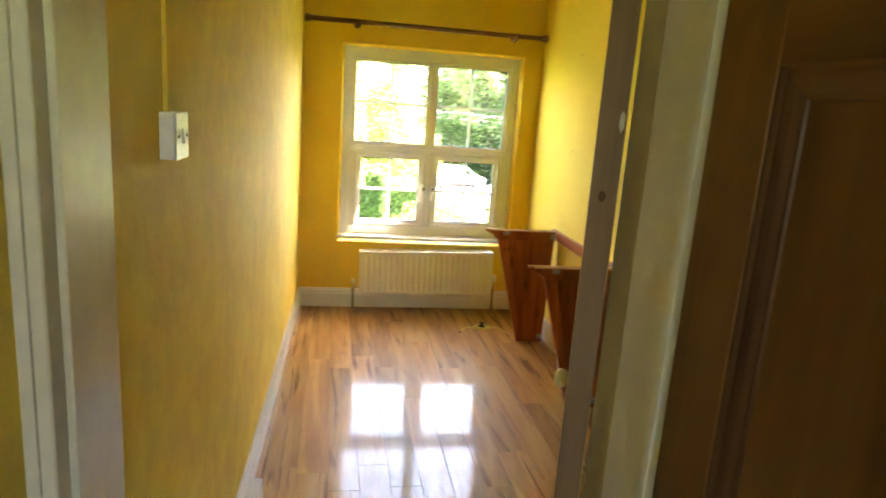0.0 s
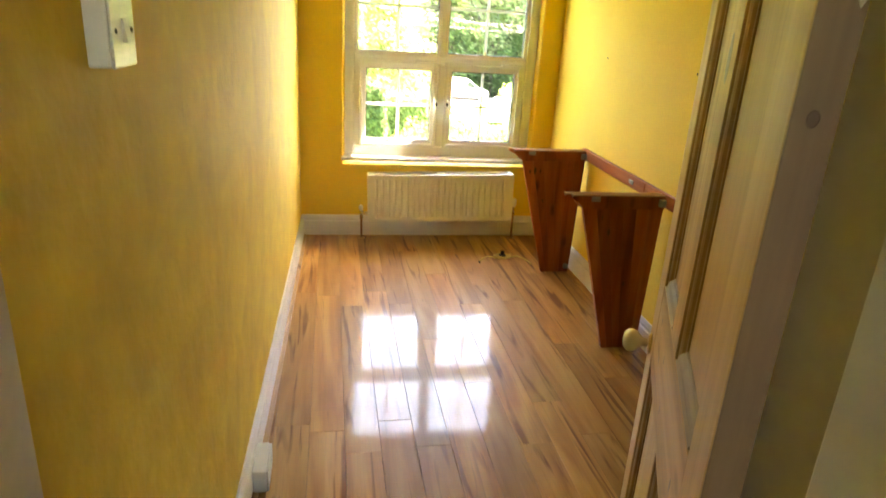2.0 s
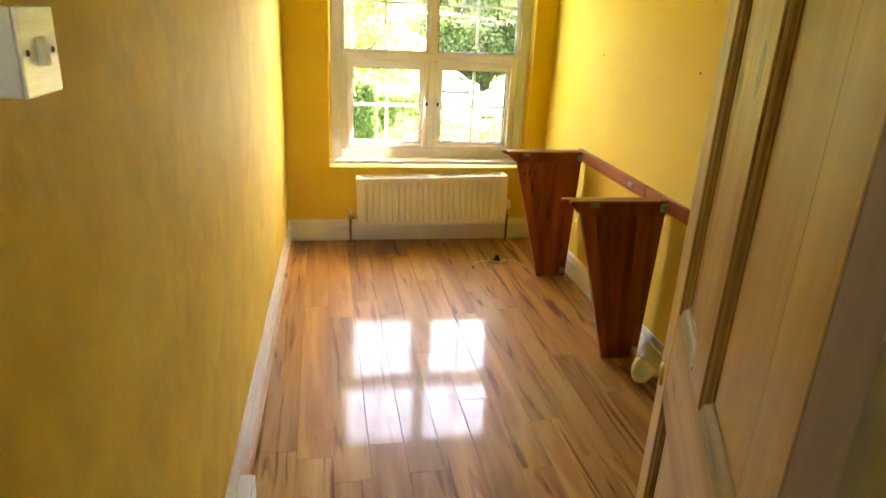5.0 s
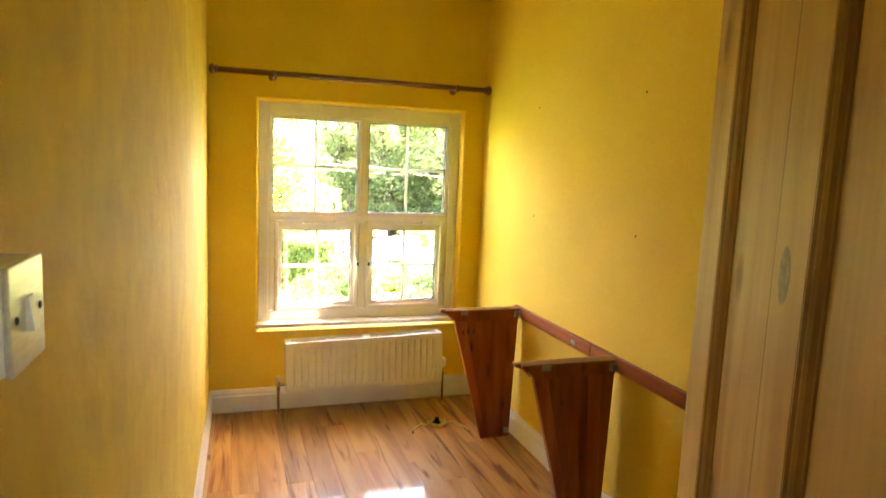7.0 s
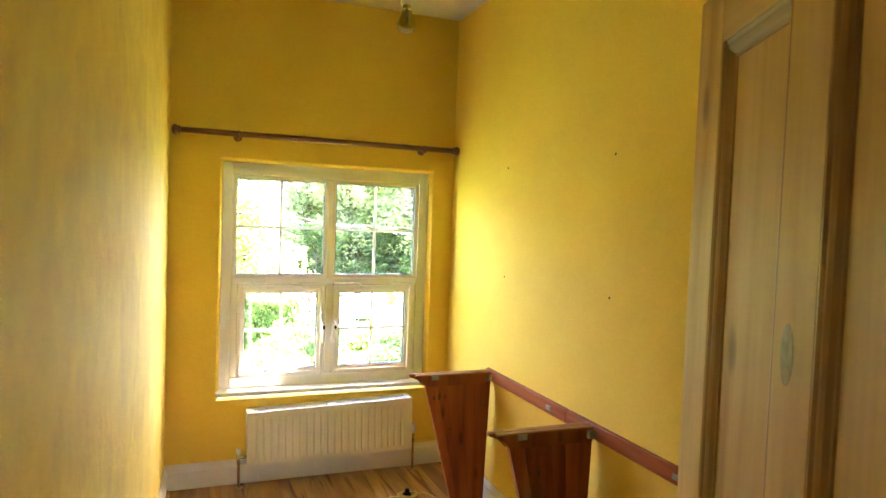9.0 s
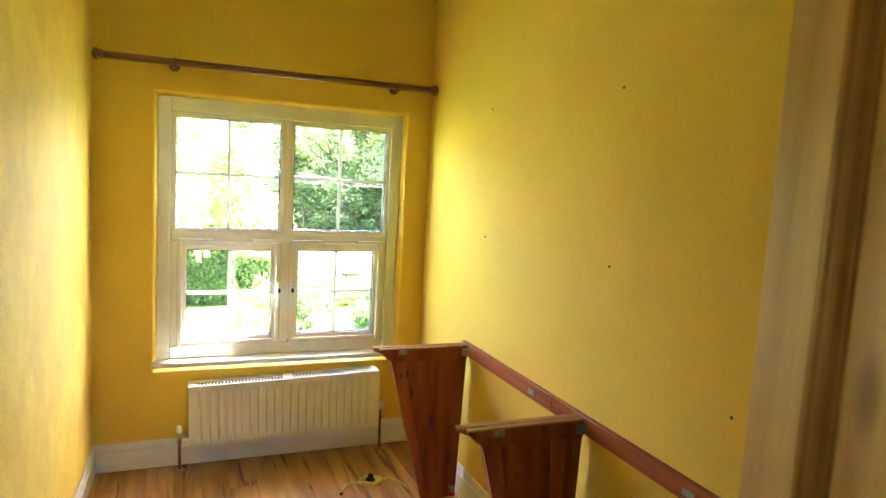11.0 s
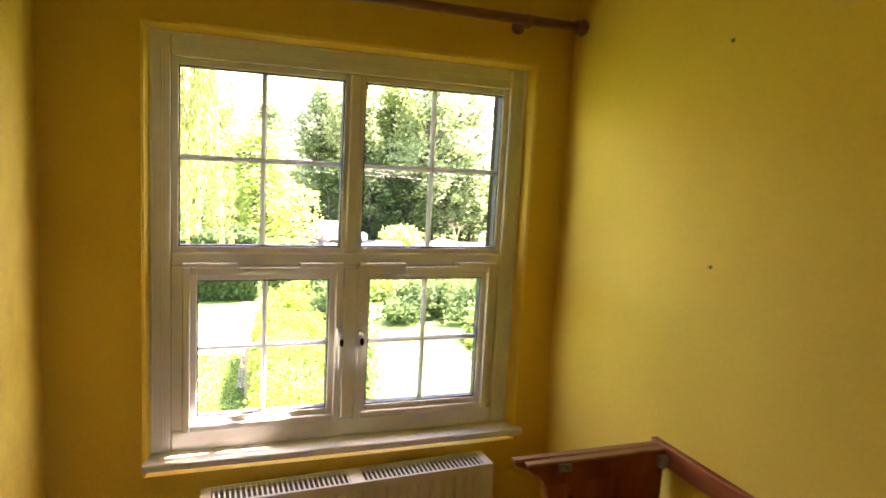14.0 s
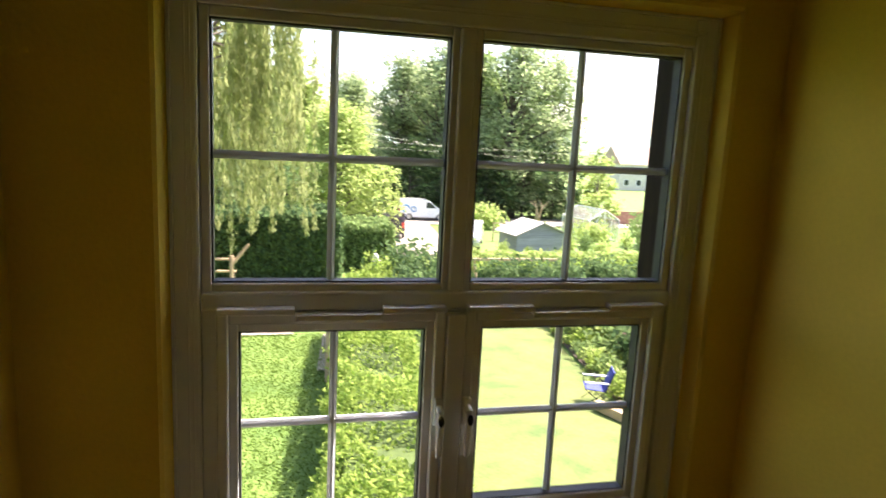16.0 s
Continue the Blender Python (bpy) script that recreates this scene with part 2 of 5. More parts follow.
LAMINATE = laminate("oak_laminate")
BEADING = wood("pine_beading", (0.46, 0.28, 0.13), (0.56, 0.36, 0.18), (0.34, 0.18, 0.08), "y", 12, 0.4)
PINE = wood("stripped_pine_upright", (0.54, 0.33, 0.125), (0.64, 0.43, 0.18), (0.40, 0.225, 0.078), "z", 8, 0.48, 0.07, knots=0.7, ringy=1.2, line=0.13)
PINE_X = wood("stripped_pine_rail", (0.54, 0.33, 0.125), (0.64, 0.43, 0.18), (0.40, 0.225, 0.078), "x", 8, 0.48, 0.07, knots=0.7, ringy=1.2, line=0.13)
PINE_WORN = wood("worn_grey_pine_moulding", (0.32, 0.23, 0.13), (0.46, 0.36, 0.23), (0.20, 0.13, 0.07), "x", 16, 0.5, 0.08, knots=0.2)
PINE_DARK = wood("stained_pine_moulding", (0.34, 0.185, 0.07), (0.44, 0.26, 0.11), (0.22, 0.105, 0.04), "z", 16, 0.3, 0.08, knots=0.2)
BROWN_DOOR = wood("dark_stained_pine_upright", (0.19, 0.08, 0.022), (0.25, 0.117, 0.036), (0.115, 0.044, 0.012), "z", 10, 0.45, 0.06, knots=0.4)
BROWN_DOOR_X = wood("dark_stained_pine_rail", (0.19, 0.08, 0.022), (0.25, 0.117, 0.036), (0.115, 0.044, 0.012), "x", 10, 0.45, 0.06, knots=0.4)
BROWN_MOULD = wood("dark_brown_moulding", (0.10, 0.04, 0.012), (0.15, 0.065, 0.02), (0.06, 0.022, 0.007), "z", 16, 0.35, 0.05, knots=0.2)
HINGE_EDGE = wood("dirty_door_edge", (0.20, 0.112, 0.052), (0.27, 0.162, 0.082), (0.12, 0.06, 0.026), "z", 12, 0.5, 0.05, knots=0.9)
KNOT = mat("grey_brown_knot", (0.20, 0.14, 0.075), (0.34, 0.25, 0.13), 60, 0.4, fine=0.3)
RED_PINE = wood("red_stained_pine", (0.31, 0.078, 0.026), (0.43, 0.135, 0.045), (0.18, 0.04, 0.014), "z", 14, 0.32, 0.22, knots=0.85)
RED_PINE_Y = wood("red_stained_pine_batten", (0.34, 0.09, 0.03), (0.45, 0.15, 0.05), (0.20, 0.048, 0.017), "y", 14, 0.35, 0.15)
RAW_EDGE = wood("sawn_pale_edge", (0.50, 0.26, 0.12), (0.60, 0.36, 0.19), (0.38, 0.17, 0.07), "x", 20, 0.5)

GLASS = bpy.data.materials.new("window_glass")
GLASS.use_nodes = True
gb = GLASS.node_tree.nodes["Principled BSDF"]
gb.inputs["Transmission Weight"].default_value = 1.0
gb.inputs["Roughness"].default_value = 0.0
gb.inputs["IOR"].default_value = 1.01
gb.inputs["Base Color"].default_value = (0.97, 0.98, 0.97, 1)
BULB_GLASS = bpy.data.materials.new("clear_bulb_glass")
BULB_GLASS.use_nodes = True
bb = BULB_GLASS.node_tree.nodes["Principled BSDF"]
bb.inputs["Transmission Weight"].default_value, bb.inputs["Roughness"].default_value, bb.inputs["IOR"].default_value = 1.0, 0.01, 1.06

GRASS = mat("mown_lawn", (0.07, 0.115, 0.022), (0.16, 0.175, 0.048), 1.4, 0.95, bump=0.7, bump_scale=14, fine=0.4)
ROUGH_GRASS = mat("rough_grass", (0.085, 0.16, 0.026), (0.155, 0.24, 0.046), 0.9, 0.9, bump=0.8, bump_scale=7, fine=0.4)
GRAVEL = mat("pale_gravel", (0.28, 0.235, 0.19), (0.42, 0.37, 0.31), 1.2, 0.95, bump=0.5, bump_scale=25, fine=0.2)
EARTH = mat("dark_soil", (0.06, 0.045, 0.03), (0.11, 0.08, 0.055), 3, 0.95, bump=0.6, bump_scale=15)
BARK = mat("grey_bark", (0.07, 0.055, 0.04), (0.14, 0.115, 0.09), 5, 0.9, bump=0.7, bump_scale=14, stretch=(3, 3, 0.4))
LEAF_MID = leaf_mat("mid_green_leaves", (0.13, 0.21, 0.07), (0.30, 0.40, 0.15))
LEAF_DARK = leaf_mat("dark_green_leaves", (0.055, 0.105, 0.045), (0.16, 0.24, 0.09))
LEAF_GRASS = leaf_mat("long_grass_blades", (0.07, 0.13, 0.02), (0.17, 0.25, 0.05))
# distance haze is put into this greyer, lighter green
LEAF_WOOD = leaf_mat("haze_tinted_woodland_leaves", (0.18, 0.26, 0.12), (0.50, 0.58, 0.32))
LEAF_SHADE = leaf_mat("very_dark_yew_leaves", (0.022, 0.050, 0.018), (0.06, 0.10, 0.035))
LEAF_LIGHT = leaf_mat("light_green_leaves", (0.26, 0.36, 0.09), (0.52, 0.60, 0.24))
LEAF_WILLOW = leaf_mat("yellow_green_willow_leaves", (0.20, 0.25, 0.08), (0.46, 0.48, 0.22))
LEAF_HEDGE = leaf_mat("clipped_hedge_leaves", (0.11, 0.20, 0.03), (0.42, 0.52, 0.13))
FLOWER = leaf_mat("pink_flowers", (0.45, 0.10, 0.16), (0.55, 0.28, 0.32))
# dark green with the hedge's inner shade put into the colour
HEDGE_CORE = mat("hedge_inner_shade", (0.045, 0.075, 0.015), (0.08, 0.12, 0.025), 6, 0.95)
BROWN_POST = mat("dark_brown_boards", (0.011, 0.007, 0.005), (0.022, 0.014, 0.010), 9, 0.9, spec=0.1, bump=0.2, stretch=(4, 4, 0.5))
VAN_WHITE = mat("white_vehicle_paint", (0.70, 0.72, 0.74), (0.76, 0.78, 0.80), 4, 0.2, fine=0.02, coat=0.6)
VAN_BLUE = mat("blue_vehicle_lettering", (0.03, 0.18, 0.40), (0.05, 0.24, 0.48), 8, 0.3)
CAR_DARK = mat("dark_car_paint", (0.03, 0.022, 0.022), (0.05, 0.035, 0.035), 4, 0.25, coat=0.6)
CAR_RED = mat("red_lamp_plastic", (0.40, 0.02, 0.02), (0.5, 0.04, 0.03), 8, 0.25)
CAR_SILVER = mat("silver_car_paint", (0.45, 0.45, 0.44), (0.55, 0.55, 0.54), 4, 0.25, metal=0.4)
CAR_GLASS = mat("tinted_car_glass", (0.02, 0.025, 0.03), (0.04, 0.045, 0.05), 4, 0.1)
TYRE = mat("tyre_rubber", (0.015, 0.015, 0.015), (0.03, 0.03, 0.03), 10, 0.8)
SHED_WOOD = mat("weathered_grey_boards", (0.20, 0.21, 0.23), (0.30, 0.31, 0.33), 5, 0.8, stretch=(0.3, 0.3, 6), fine=0.2, rand=0.1)
SHED_ROOF = mat("pale_felt_roof", (0.42, 0.38, 0.34), (0.52, 0.48, 0.44), 3, 0.9, bump=0.2)
TIMBER = mat("bleached_timber", (0.34, 0.24, 0.14), (0.46, 0.34, 0.21), 6, 0.8, stretch=(4, 4, 0.5), fine=0.2)
GREENHOUSE_GLASS = mat("hazy_greenhouse_glass", (0.80, 0.83, 0.81), (0.88, 0.90, 0.88), 2, 0.08, trans=0.9)
ROOF_TILE = mat("faded_red_brown_roof_tiles", (0.36, 0.25, 0.20), (0.46, 0.34, 0.28), 3, 0.85, bump=0.3, bump_scale=8)
RENDER_WALL = mat("pale_house_render", (0.55, 0.50, 0.43), (0.66, 0.61, 0.54), 1.5, 0.85, bump=0.2)
BRICK_WALL = mat("red_brick_garden_wall", (0.24, 0.12, 0.08), (0.36, 0.20, 0.14), 4, 0.9, bump=0.4, bump_scale=20)
CHAIR_BLUE = mat("blue_nylon_fabric", (0.025, 0.035, 0.20), (0.04, 0.06, 0.30), 8, 0.7, bump=0.2)
HILL_MAT = mat("distant_hill_fields", (0.13, 0.20, 0.17), (0.20, 0.27, 0.20), 0.02, 0.95)


# ---- mesh helpers ----
def boxes(bm, lo, hi, bevel=0.0):
    """A box from corner to corner, its edges rounded by bevel."""
    lo, hi = Vector(lo), Vector(hi)
    r = bmesh.ops.create_cube(bm, size=1.0, matrix=Matrix.Translation((lo + hi) / 2) @ Matrix.Diagonal((*(hi - lo), 1)))
    if bevel:
        edges = {e for v in r["verts"] for e in v.link_edges}
        bmesh.ops.bevel(bm, geom=list(edges), offset=bevel, segments=2, affect="EDGES", profile=0.5)
    return bm


def box_bm(lo, hi, bevel=0.0):
    return boxes(bmesh.new(), lo, hi, bevel)


def part(name, bm, material, parent=None, label="", smooth=False):
    me = bpy.data.meshes.new(name)
    bm.to_mesh(me)
    bm.free()
    me.materials.append(material)
    if smooth:
        me.polygons.foreach_set("use_smooth", [True] * len(me.polygons))
    ob = new(name, me)
    if parent:
        ob.parent = parent
    if label:
        ob["label"] = label
    return ob


def thing(name, label, category, at=(0, 0, 0), group="", m=None):
    ob = new(name)
    ob.matrix_basis = m if m else Matrix.Translation(at)
    return tagged(ob, label, category, group)


def structure(name, bm, material, label, category):
    return tagged(part(name, bm, material), label, category, kind="structure")


def tube(bm, pts, r, seg=10, cap=True):
    """A round bar along pts; r a number or one for each point."""
    pts = [Vector(p) for p in pts]
    rs = r if isinstance(r, (list, tuple)) else [r] * len(pts)
    rings = []
    for i, p in enumerate(pts):
        d = (pts[min(i + 1, len(pts) - 1)] - pts[max(i - 1, 0)]).normalized()
        a = d.cross(Vector((0, 0, 1)) if abs(d.z) < 0.9 else Vector((1, 0, 0))).normalized()
        b = d.cross(a)
        rings.append([bm.verts.new(p + rs[i] * (a * math.cos(2 * math.pi * k / seg) + b * math.sin(2 * math.pi * k / seg))) for k in range(seg)])
    for u, v in zip(rings, rings[1:]):
        for k in range(seg):
            bm.faces.new((u[k], u[(k + 1) % seg], v[(k + 1) % seg], v[k]))
    if cap:
        bm.faces.new(rings[0][::-1])
        bm.faces.new(rings[-1])
    return bm


def lathe(bm, profile, m=Matrix(), seg=20):
    """A turned shape: profile of (radius, height) about z, moved by m."""
    rings = [[bm.verts.new(m @ Vector((r * math.cos(2 * math.pi * k / seg), r * math.sin(2 * math.pi * k / seg), h))) for k in range(seg)] for r, h in profile]
    for u, v in zip(rings, rings[1:]):
        for k in range(seg):
            bm.faces.new((u[k], u[(k + 1) % seg], v[(k + 1) % seg], v[k]))
    bm.faces.new(rings[0][::-1])
    bm.faces.new(rings[-1])
    return bm


def prism(bm, outline, lo, hi, axis="x"):
    """An outline of (a, b) drawn out from lo to hi along axis."""
    put = {"x": lambda a, b, c: (c, a, b), "y": lambda a, b, c: (a, c, b), "z": lambda a, b, c: (a, b, c)}[axis]
    u = [bm.verts.new(put(a, b, lo)) for a, b in outline]
    v = [bm.verts.new(put(a, b, hi)) for a, b in outline]
    n = len(u)
    for k in range(n):
        bm.faces.new((u[k], u[(k + 1) % n], v[(k + 1) % n], v[k]))
    bm.faces.new(u[::-1])
    bm.faces.new(v)
    bmesh.ops.recalc_face_normals(bm, faces=bm.faces[:])
    return bm


# ---- the room: walls, openings, ceiling ----
LX, RX, FY, BY, CZ = 0.345, 2.03, 3.415, 7.12, 2.845
WX0, WX1, WZ0, WZ1 = 0.628, 1.878, 0.545, 1.868     # window opening
DX0, DX1, DZ = 0.250, 1.022, 2.02                    # doorway
LY = 3.19                                           # landing side of the door wall
T = 0.30

structure("subfloor", box_bm((LX - 0.25, FY - 0.2, -0.30), (RX + 0.1, BY + 0.1, -0.012)), EARTH, "dark boards under the laminate floor", "floor")
SKEW = Matrix.Translation((LX, BY, 0)) @ pose(0, 0, 0, 0, 0, -1.45) @ Matrix.Translation((-LX, -BY, 0))   # the west wall is out of square
ww = structure("wall_west", box_bm((LX - 0.15, FY - 0.35, -0.3), (LX, BY + 0.01, CZ + 0.2)), YELLOW_ROUGH, "yellow painted wall with rough textured plaster", "wall")
ww.matrix_basis = SKEW
structure("wall_east", box_bm((RX, FY - 0.19, -0.3), (RX + 0.15, BY, CZ + 0.2)), YELLOW, "smooth yellow painted wall with small screw holes", "wall")
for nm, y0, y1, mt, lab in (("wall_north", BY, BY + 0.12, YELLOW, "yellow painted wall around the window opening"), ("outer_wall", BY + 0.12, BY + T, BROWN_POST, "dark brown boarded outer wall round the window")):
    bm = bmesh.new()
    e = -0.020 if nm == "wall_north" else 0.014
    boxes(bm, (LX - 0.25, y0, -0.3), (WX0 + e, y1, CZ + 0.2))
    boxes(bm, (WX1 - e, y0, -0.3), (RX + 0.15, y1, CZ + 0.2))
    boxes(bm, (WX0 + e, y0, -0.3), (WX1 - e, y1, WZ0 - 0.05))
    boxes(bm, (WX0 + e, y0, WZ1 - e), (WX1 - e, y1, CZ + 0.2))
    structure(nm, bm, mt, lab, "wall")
bm = bmesh.new()
boxes(bm, (DX1 + 0.025, LY, -0.3), (RX, FY, CZ + 0.2))
boxes(bm, (0.10, LY, DZ + 0.03), (DX1 + 0.025, FY, CZ + 0.2))
boxes(bm, (0.10, LY, -0.3), (DX0, FY, CZ + 0.2))
structure("wall_south", bm, YELLOW, "yellow painted wall with the doorway", "wall")
structure("ceiling", box_bm((LX - 0.3, FY - 0.19, CZ), (RX + 0.15, BY, CZ + 0.15)), WHITE_CEIL, "plain white painted ceiling", "ceiling")

# splayed plaster reveals round the window, and the bead against the frame
bm = bmesh.new()
prism(bm, [(WX0 - 0.021, BY + 0.0005), (WX0 - 0.021, BY + 0.12), (WX0, BY + 0.12), (WX0, BY + 0.052), (WX0 - 0.012, BY + 0.006)], WZ0 - 0.05, WZ1 + 0.004, "z")
prism(bm, [(WX1 + 0.021, BY + 0.0005), (WX1 + 0.021, BY + 0.12), (WX1, BY + 0.12), (WX1, BY + 0.052), (WX1 + 0.012, BY + 0.006)], WZ0 - 0.05, WZ1 + 0.004, "z")
prism(bm, [(BY + 0.0005, WZ1 + 0.021), (BY + 0.12, WZ1 + 0.021), (BY + 0.12, WZ1), (BY + 0.052, WZ1), (BY + 0.006, WZ1 + 0.012)], WX0 - 0.02, WX1 + 0.02, "x")
structure("window_reveal", bm, YELLOW, "yellow painted plaster reveal with worn rounded edges", "reveal")

# the landing outside the doorway
GX0, GX1, GY0, GZ = -0.75, 1.003, 0.6, 2.6
structure("landing_floor", box_bm((GX0 - 0.1, GY0 - 0.1, -0.3), (GX1 + 0.1, LY + 0.0, -0.004)), BEADING, "bare wooden landing floor", "floor")
structure("landing_ceiling", box_bm((GX0 - 0.1, GY0 - 0.1, GZ), (GX1 + 0.1, LY, GZ + 0.1)), WHITE_CEIL, "white landing ceiling", "ceiling")
structure("landing_wall_west", box_bm((GX0 - 0.1, GY0, -0.3), (GX0, LY, GZ)), CREAM_GLOSS, "plain cream landing wall", "wall")
structure("landing_wall_north", box_bm((GX0 - 0.1, LY, -0.3), (0.10, LY + 0.1, GZ)), CREAM_GLOSS, "plain cream landing wall", "wall")
bm = bmesh.new()
SX0, SX1, SZ0, SZ1 = 0.36, 0.90, 1.25, 2.05     # the landing's own window opening
boxes(bm, (GX0 - 0.1, GY0 - 0.1, -0.3), (SX0, GY0, GZ))
boxes(bm, (SX1, GY0 - 0.1, -0.3), (GX1 + 0.1, GY0, GZ))
boxes(bm, (SX0, GY0 - 0.1, -0.3), (SX1, GY0, SZ0))
boxes(bm, (SX0, GY0 - 0.1, SZ1), (SX1, GY0, GZ))
structure("landing_wall_south", bm, CREAM_GLOSS, "cream landing wall with a window opening", "wall")
bm = bmesh.new()
boxes(bm, (GX1, GY0, -0.3), (GX1 + 0.1, 2.36, GZ))
boxes(bm, (GX1, 3.155, -0.3), (GX1 + 0.1, LY, GZ))
boxes(bm, (GX1, 2.36, 2.02), (GX1 + 0.1, 3.155, GZ))
structure("landing_wall_east", bm, CREAM_GLOSS, "cream landing wall with a second doorway", "wall")
# unseen panel, added to stop daylight leaking round the landing door
structure("door_light_block", box_bm((GX1 + 0.1, 2.2, -0.3), (GX1 + 0.15, 3.18, GZ)), CREAM_GLOSS, "unseen panel added behind the shut landing door to block light", "wall")

# door lining: jambs, head, stops
bm = bmesh.new()
boxes(bm, (DX0, LY - 0.005, 0.0), (DX0 + 0.022, FY + 0.003, DZ), 0.003)
boxes(bm, (DX0 + 0.022, LY + 0.03, 0.0), (DX0 + 0.032, LY + 0.115, DZ - 0.022), 0.002)
structure("door_jamb_west", bm, CREAM_GLOSS, "aged cream gloss door jamb with stop", "trim")
bm = bmesh.new()
boxes(bm, (DX1, LY - 0.004, 0.0), (DX1 + 0.025, FY + 0.003, DZ), 0.003)
structure("door_jamb_east", bm, CREAM_GLOSS, "aged cream gloss door jamb", "trim")
structure("door_stop_east", box_bm((DX1 - 0.016, LY - 0.004, 0.0), (DX1 - 0.0005, LY + 0.125, DZ - 0.022), 0.002), WHITE_GLOSS, "white gloss door stop", "trim")
bm = bmesh.new()
boxes(bm, (DX0, LY - 0.004, DZ), (DX1 + 0.025, FY + 0.003, DZ + 0.03), 0.003)
structure("door_head", bm, CREAM_GLOSS, "aged cream gloss door head", "trim")
bm = prism(bmesh.new(), [(DX0 - 0.07, LY), (DX0 - 0.07, LY - 0.014), (DX0 - 0.03, LY - 0.022), (DX0 - 0.012, LY - 0.022), (DX0 + 0.006, LY - 0.012), (DX0 + 0.006, LY)], 0.0, DZ + 0.05, "z")
structure("architrave_west", bm, CREAM_GLOSS, "moulded cream gloss architrave", "trim")
bm = prism(bmesh.new(), [(DX1 - 0.030, LY - 0.005), (DX1 - 0.030, LY - 0.022), (DX1 - 0.022, LY - 0.034), (DX1 + 0.010, LY - 0.034), (DX1 + 0.030, LY - 0.030), (DX1 + 0.030, LY - 0.005)], 0.0, DZ + 0.05, "z")
structure("architrave_east", bm, WHITE_GLOSS, "moulded white gloss architrave", "trim")


def skirting(name, ax, a, b, face, side, h, label):
    """A moulded board along ax from a to b on the wall at face; side: +1 or -1 into the room."""
    t = 0.018
    o = [(face, 0.006), (face + side * t, 0.006), (face + side * t, h * 0.72), (face + side * t * 0.75, h * 0.76), (face + side * t * 0.75, h * 0.86), (face + side * 0.006, h), (face, h)]
    bm = prism(bmesh.new(), o, a, b, ax) if ax == "x" else prism(bmesh.new(), o, a, b, "y")
    return structure(name, bm, WHITE_GLOSS, label, "skirting board")


skirting("baseboard_west", "y", FY - 0.12, BY - 0.02, LX, 1, 0.14, "white gloss moulded skirting board, scuffed").matrix_basis = SKEW
skirting("baseboard_east", "y", FY, BY - 0.02, RX, -1, 0.14, "white gloss moulded skirting board")
skirting("baseboard_north", "x", LX + 0.001, RX - 0.001, BY, -1, 0.145, "white gloss skirting board under the radiator")
structure("floor_beading", prism(bmesh.new(), [(LX + 0.019, 0.001), (LX + 0.036, 0.001), (LX + 0.034, 0.009), (LX + 0.026, 0.016), (LX + 0.019, 0.018)], FY + 0.05, BY - 0.03, "y"), BEADING, "bare pine edge beading along the floor", "beading").matrix_basis = SKEW


# ---- window ----
FYF, FYB = BY + 0.055, BY + 0.12      # frame, front and back
GLY = BY + 0.09
WINDOW_BEAD = 0.008
window = thing("window_1", "white plastic casement window with glazing bars", "window")
window["kind"] = "structure"


def rail(name, lo, hi, parent, bevel=0.006, material=UPVC, label=""):
    return part(name, box_bm(lo, hi, bevel), material, parent, label)


UX = (0.709, 1.221, 1.291, 1.797)       # upper glass edges
UZ0, UZ1 = 1.218, 1.775
QX = (0.765, 1.187, 1.325, 1.748)       # lower glass edges
QZ0, QZ1 = 0.655, 1.110
fr = part("window_frame", boxes(boxes(boxes(boxes(bmesh.new(),
    (WX0, FYF, WZ0), (UX[0] - 0.022, FYB, WZ1), 0.006),
    (UX[3] + 0.022, FYF, WZ0), (WX1, FYB, WZ1), 0.006),
    (UX[0] - 0.022, FYF + 0.001, UZ1 + 0.022), (UX[3] + 0.022, FYB, WZ1), 0.006),
    (UX[0] - 0.022, FYF + 0.001, WZ0), (UX[3] + 0.022, FYB, QZ0 - 0.044), 0.006), UPVC, window)
for x0, x1 in ((UX[0] - 0.022, QX[0] - 0.044), (QX[3] + 0.044, UX[3] + 0.022)):
    rail("casement_stop", (x0, FYF + 0.012, QZ0 - 0.044), (x1, FYB, QZ1 + 0.046), window, 0.003)
bm = bmesh.new()
boxes(bm, (WX0, FYF - 0.006, WZ0), (WX0 + WINDOW_BEAD, FYF + 0.004, WZ1), 0.002)
boxes(bm, (WX1 - WINDOW_BEAD, FYF - 0.006, WZ0), (WX1, FYF + 0.004, WZ1), 0.002)
boxes(bm, (WX0 + WINDOW_BEAD, FYF - 0.006, WZ1 - WINDOW_BEAD), (WX1 - WINDOW_BEAD, FYF + 0.004, WZ1), 0.002)
for a in (0.020, 0.030):
    boxes(bm, (WX0 + a + 0.012, FYF - 0.0022, WZ0 + 0.03), (WX0 + a + 0.016, FYF + 0.002, WZ1 - a - 0.012), 0.001)
    boxes(bm, (WX1 - a - 0.016, FYF - 0.0022, WZ0 + 0.03), (WX1 - a - 0.012, FYF + 0.002, WZ1 - a - 0.012), 0.001)
    boxes(bm, (WX0 + a + 0.016, FYF - 0.0022, WZ1 - a - 0.016), (WX1 - a - 0.016, FYF + 0.002, WZ1 - a - 0.012), 0.001)
part("trim_bead", bm, UPVC, window, "raised white edge bead")
part("cover_strip", box_bm((QX[1] + 0.047, FYF - 0.022, QZ0 - 0.03), (QX[2] - 0.047, FYF + 0.003, QZ1 + 0.040), 0.004), UPVC, window, "white meeting cover strip")
rail("mullion", (UX[1] + 0.016, FYF + 0.002, UZ0 - 0.02), (UX[2] - 0.016, FYB, UZ1 + 0.022), window)
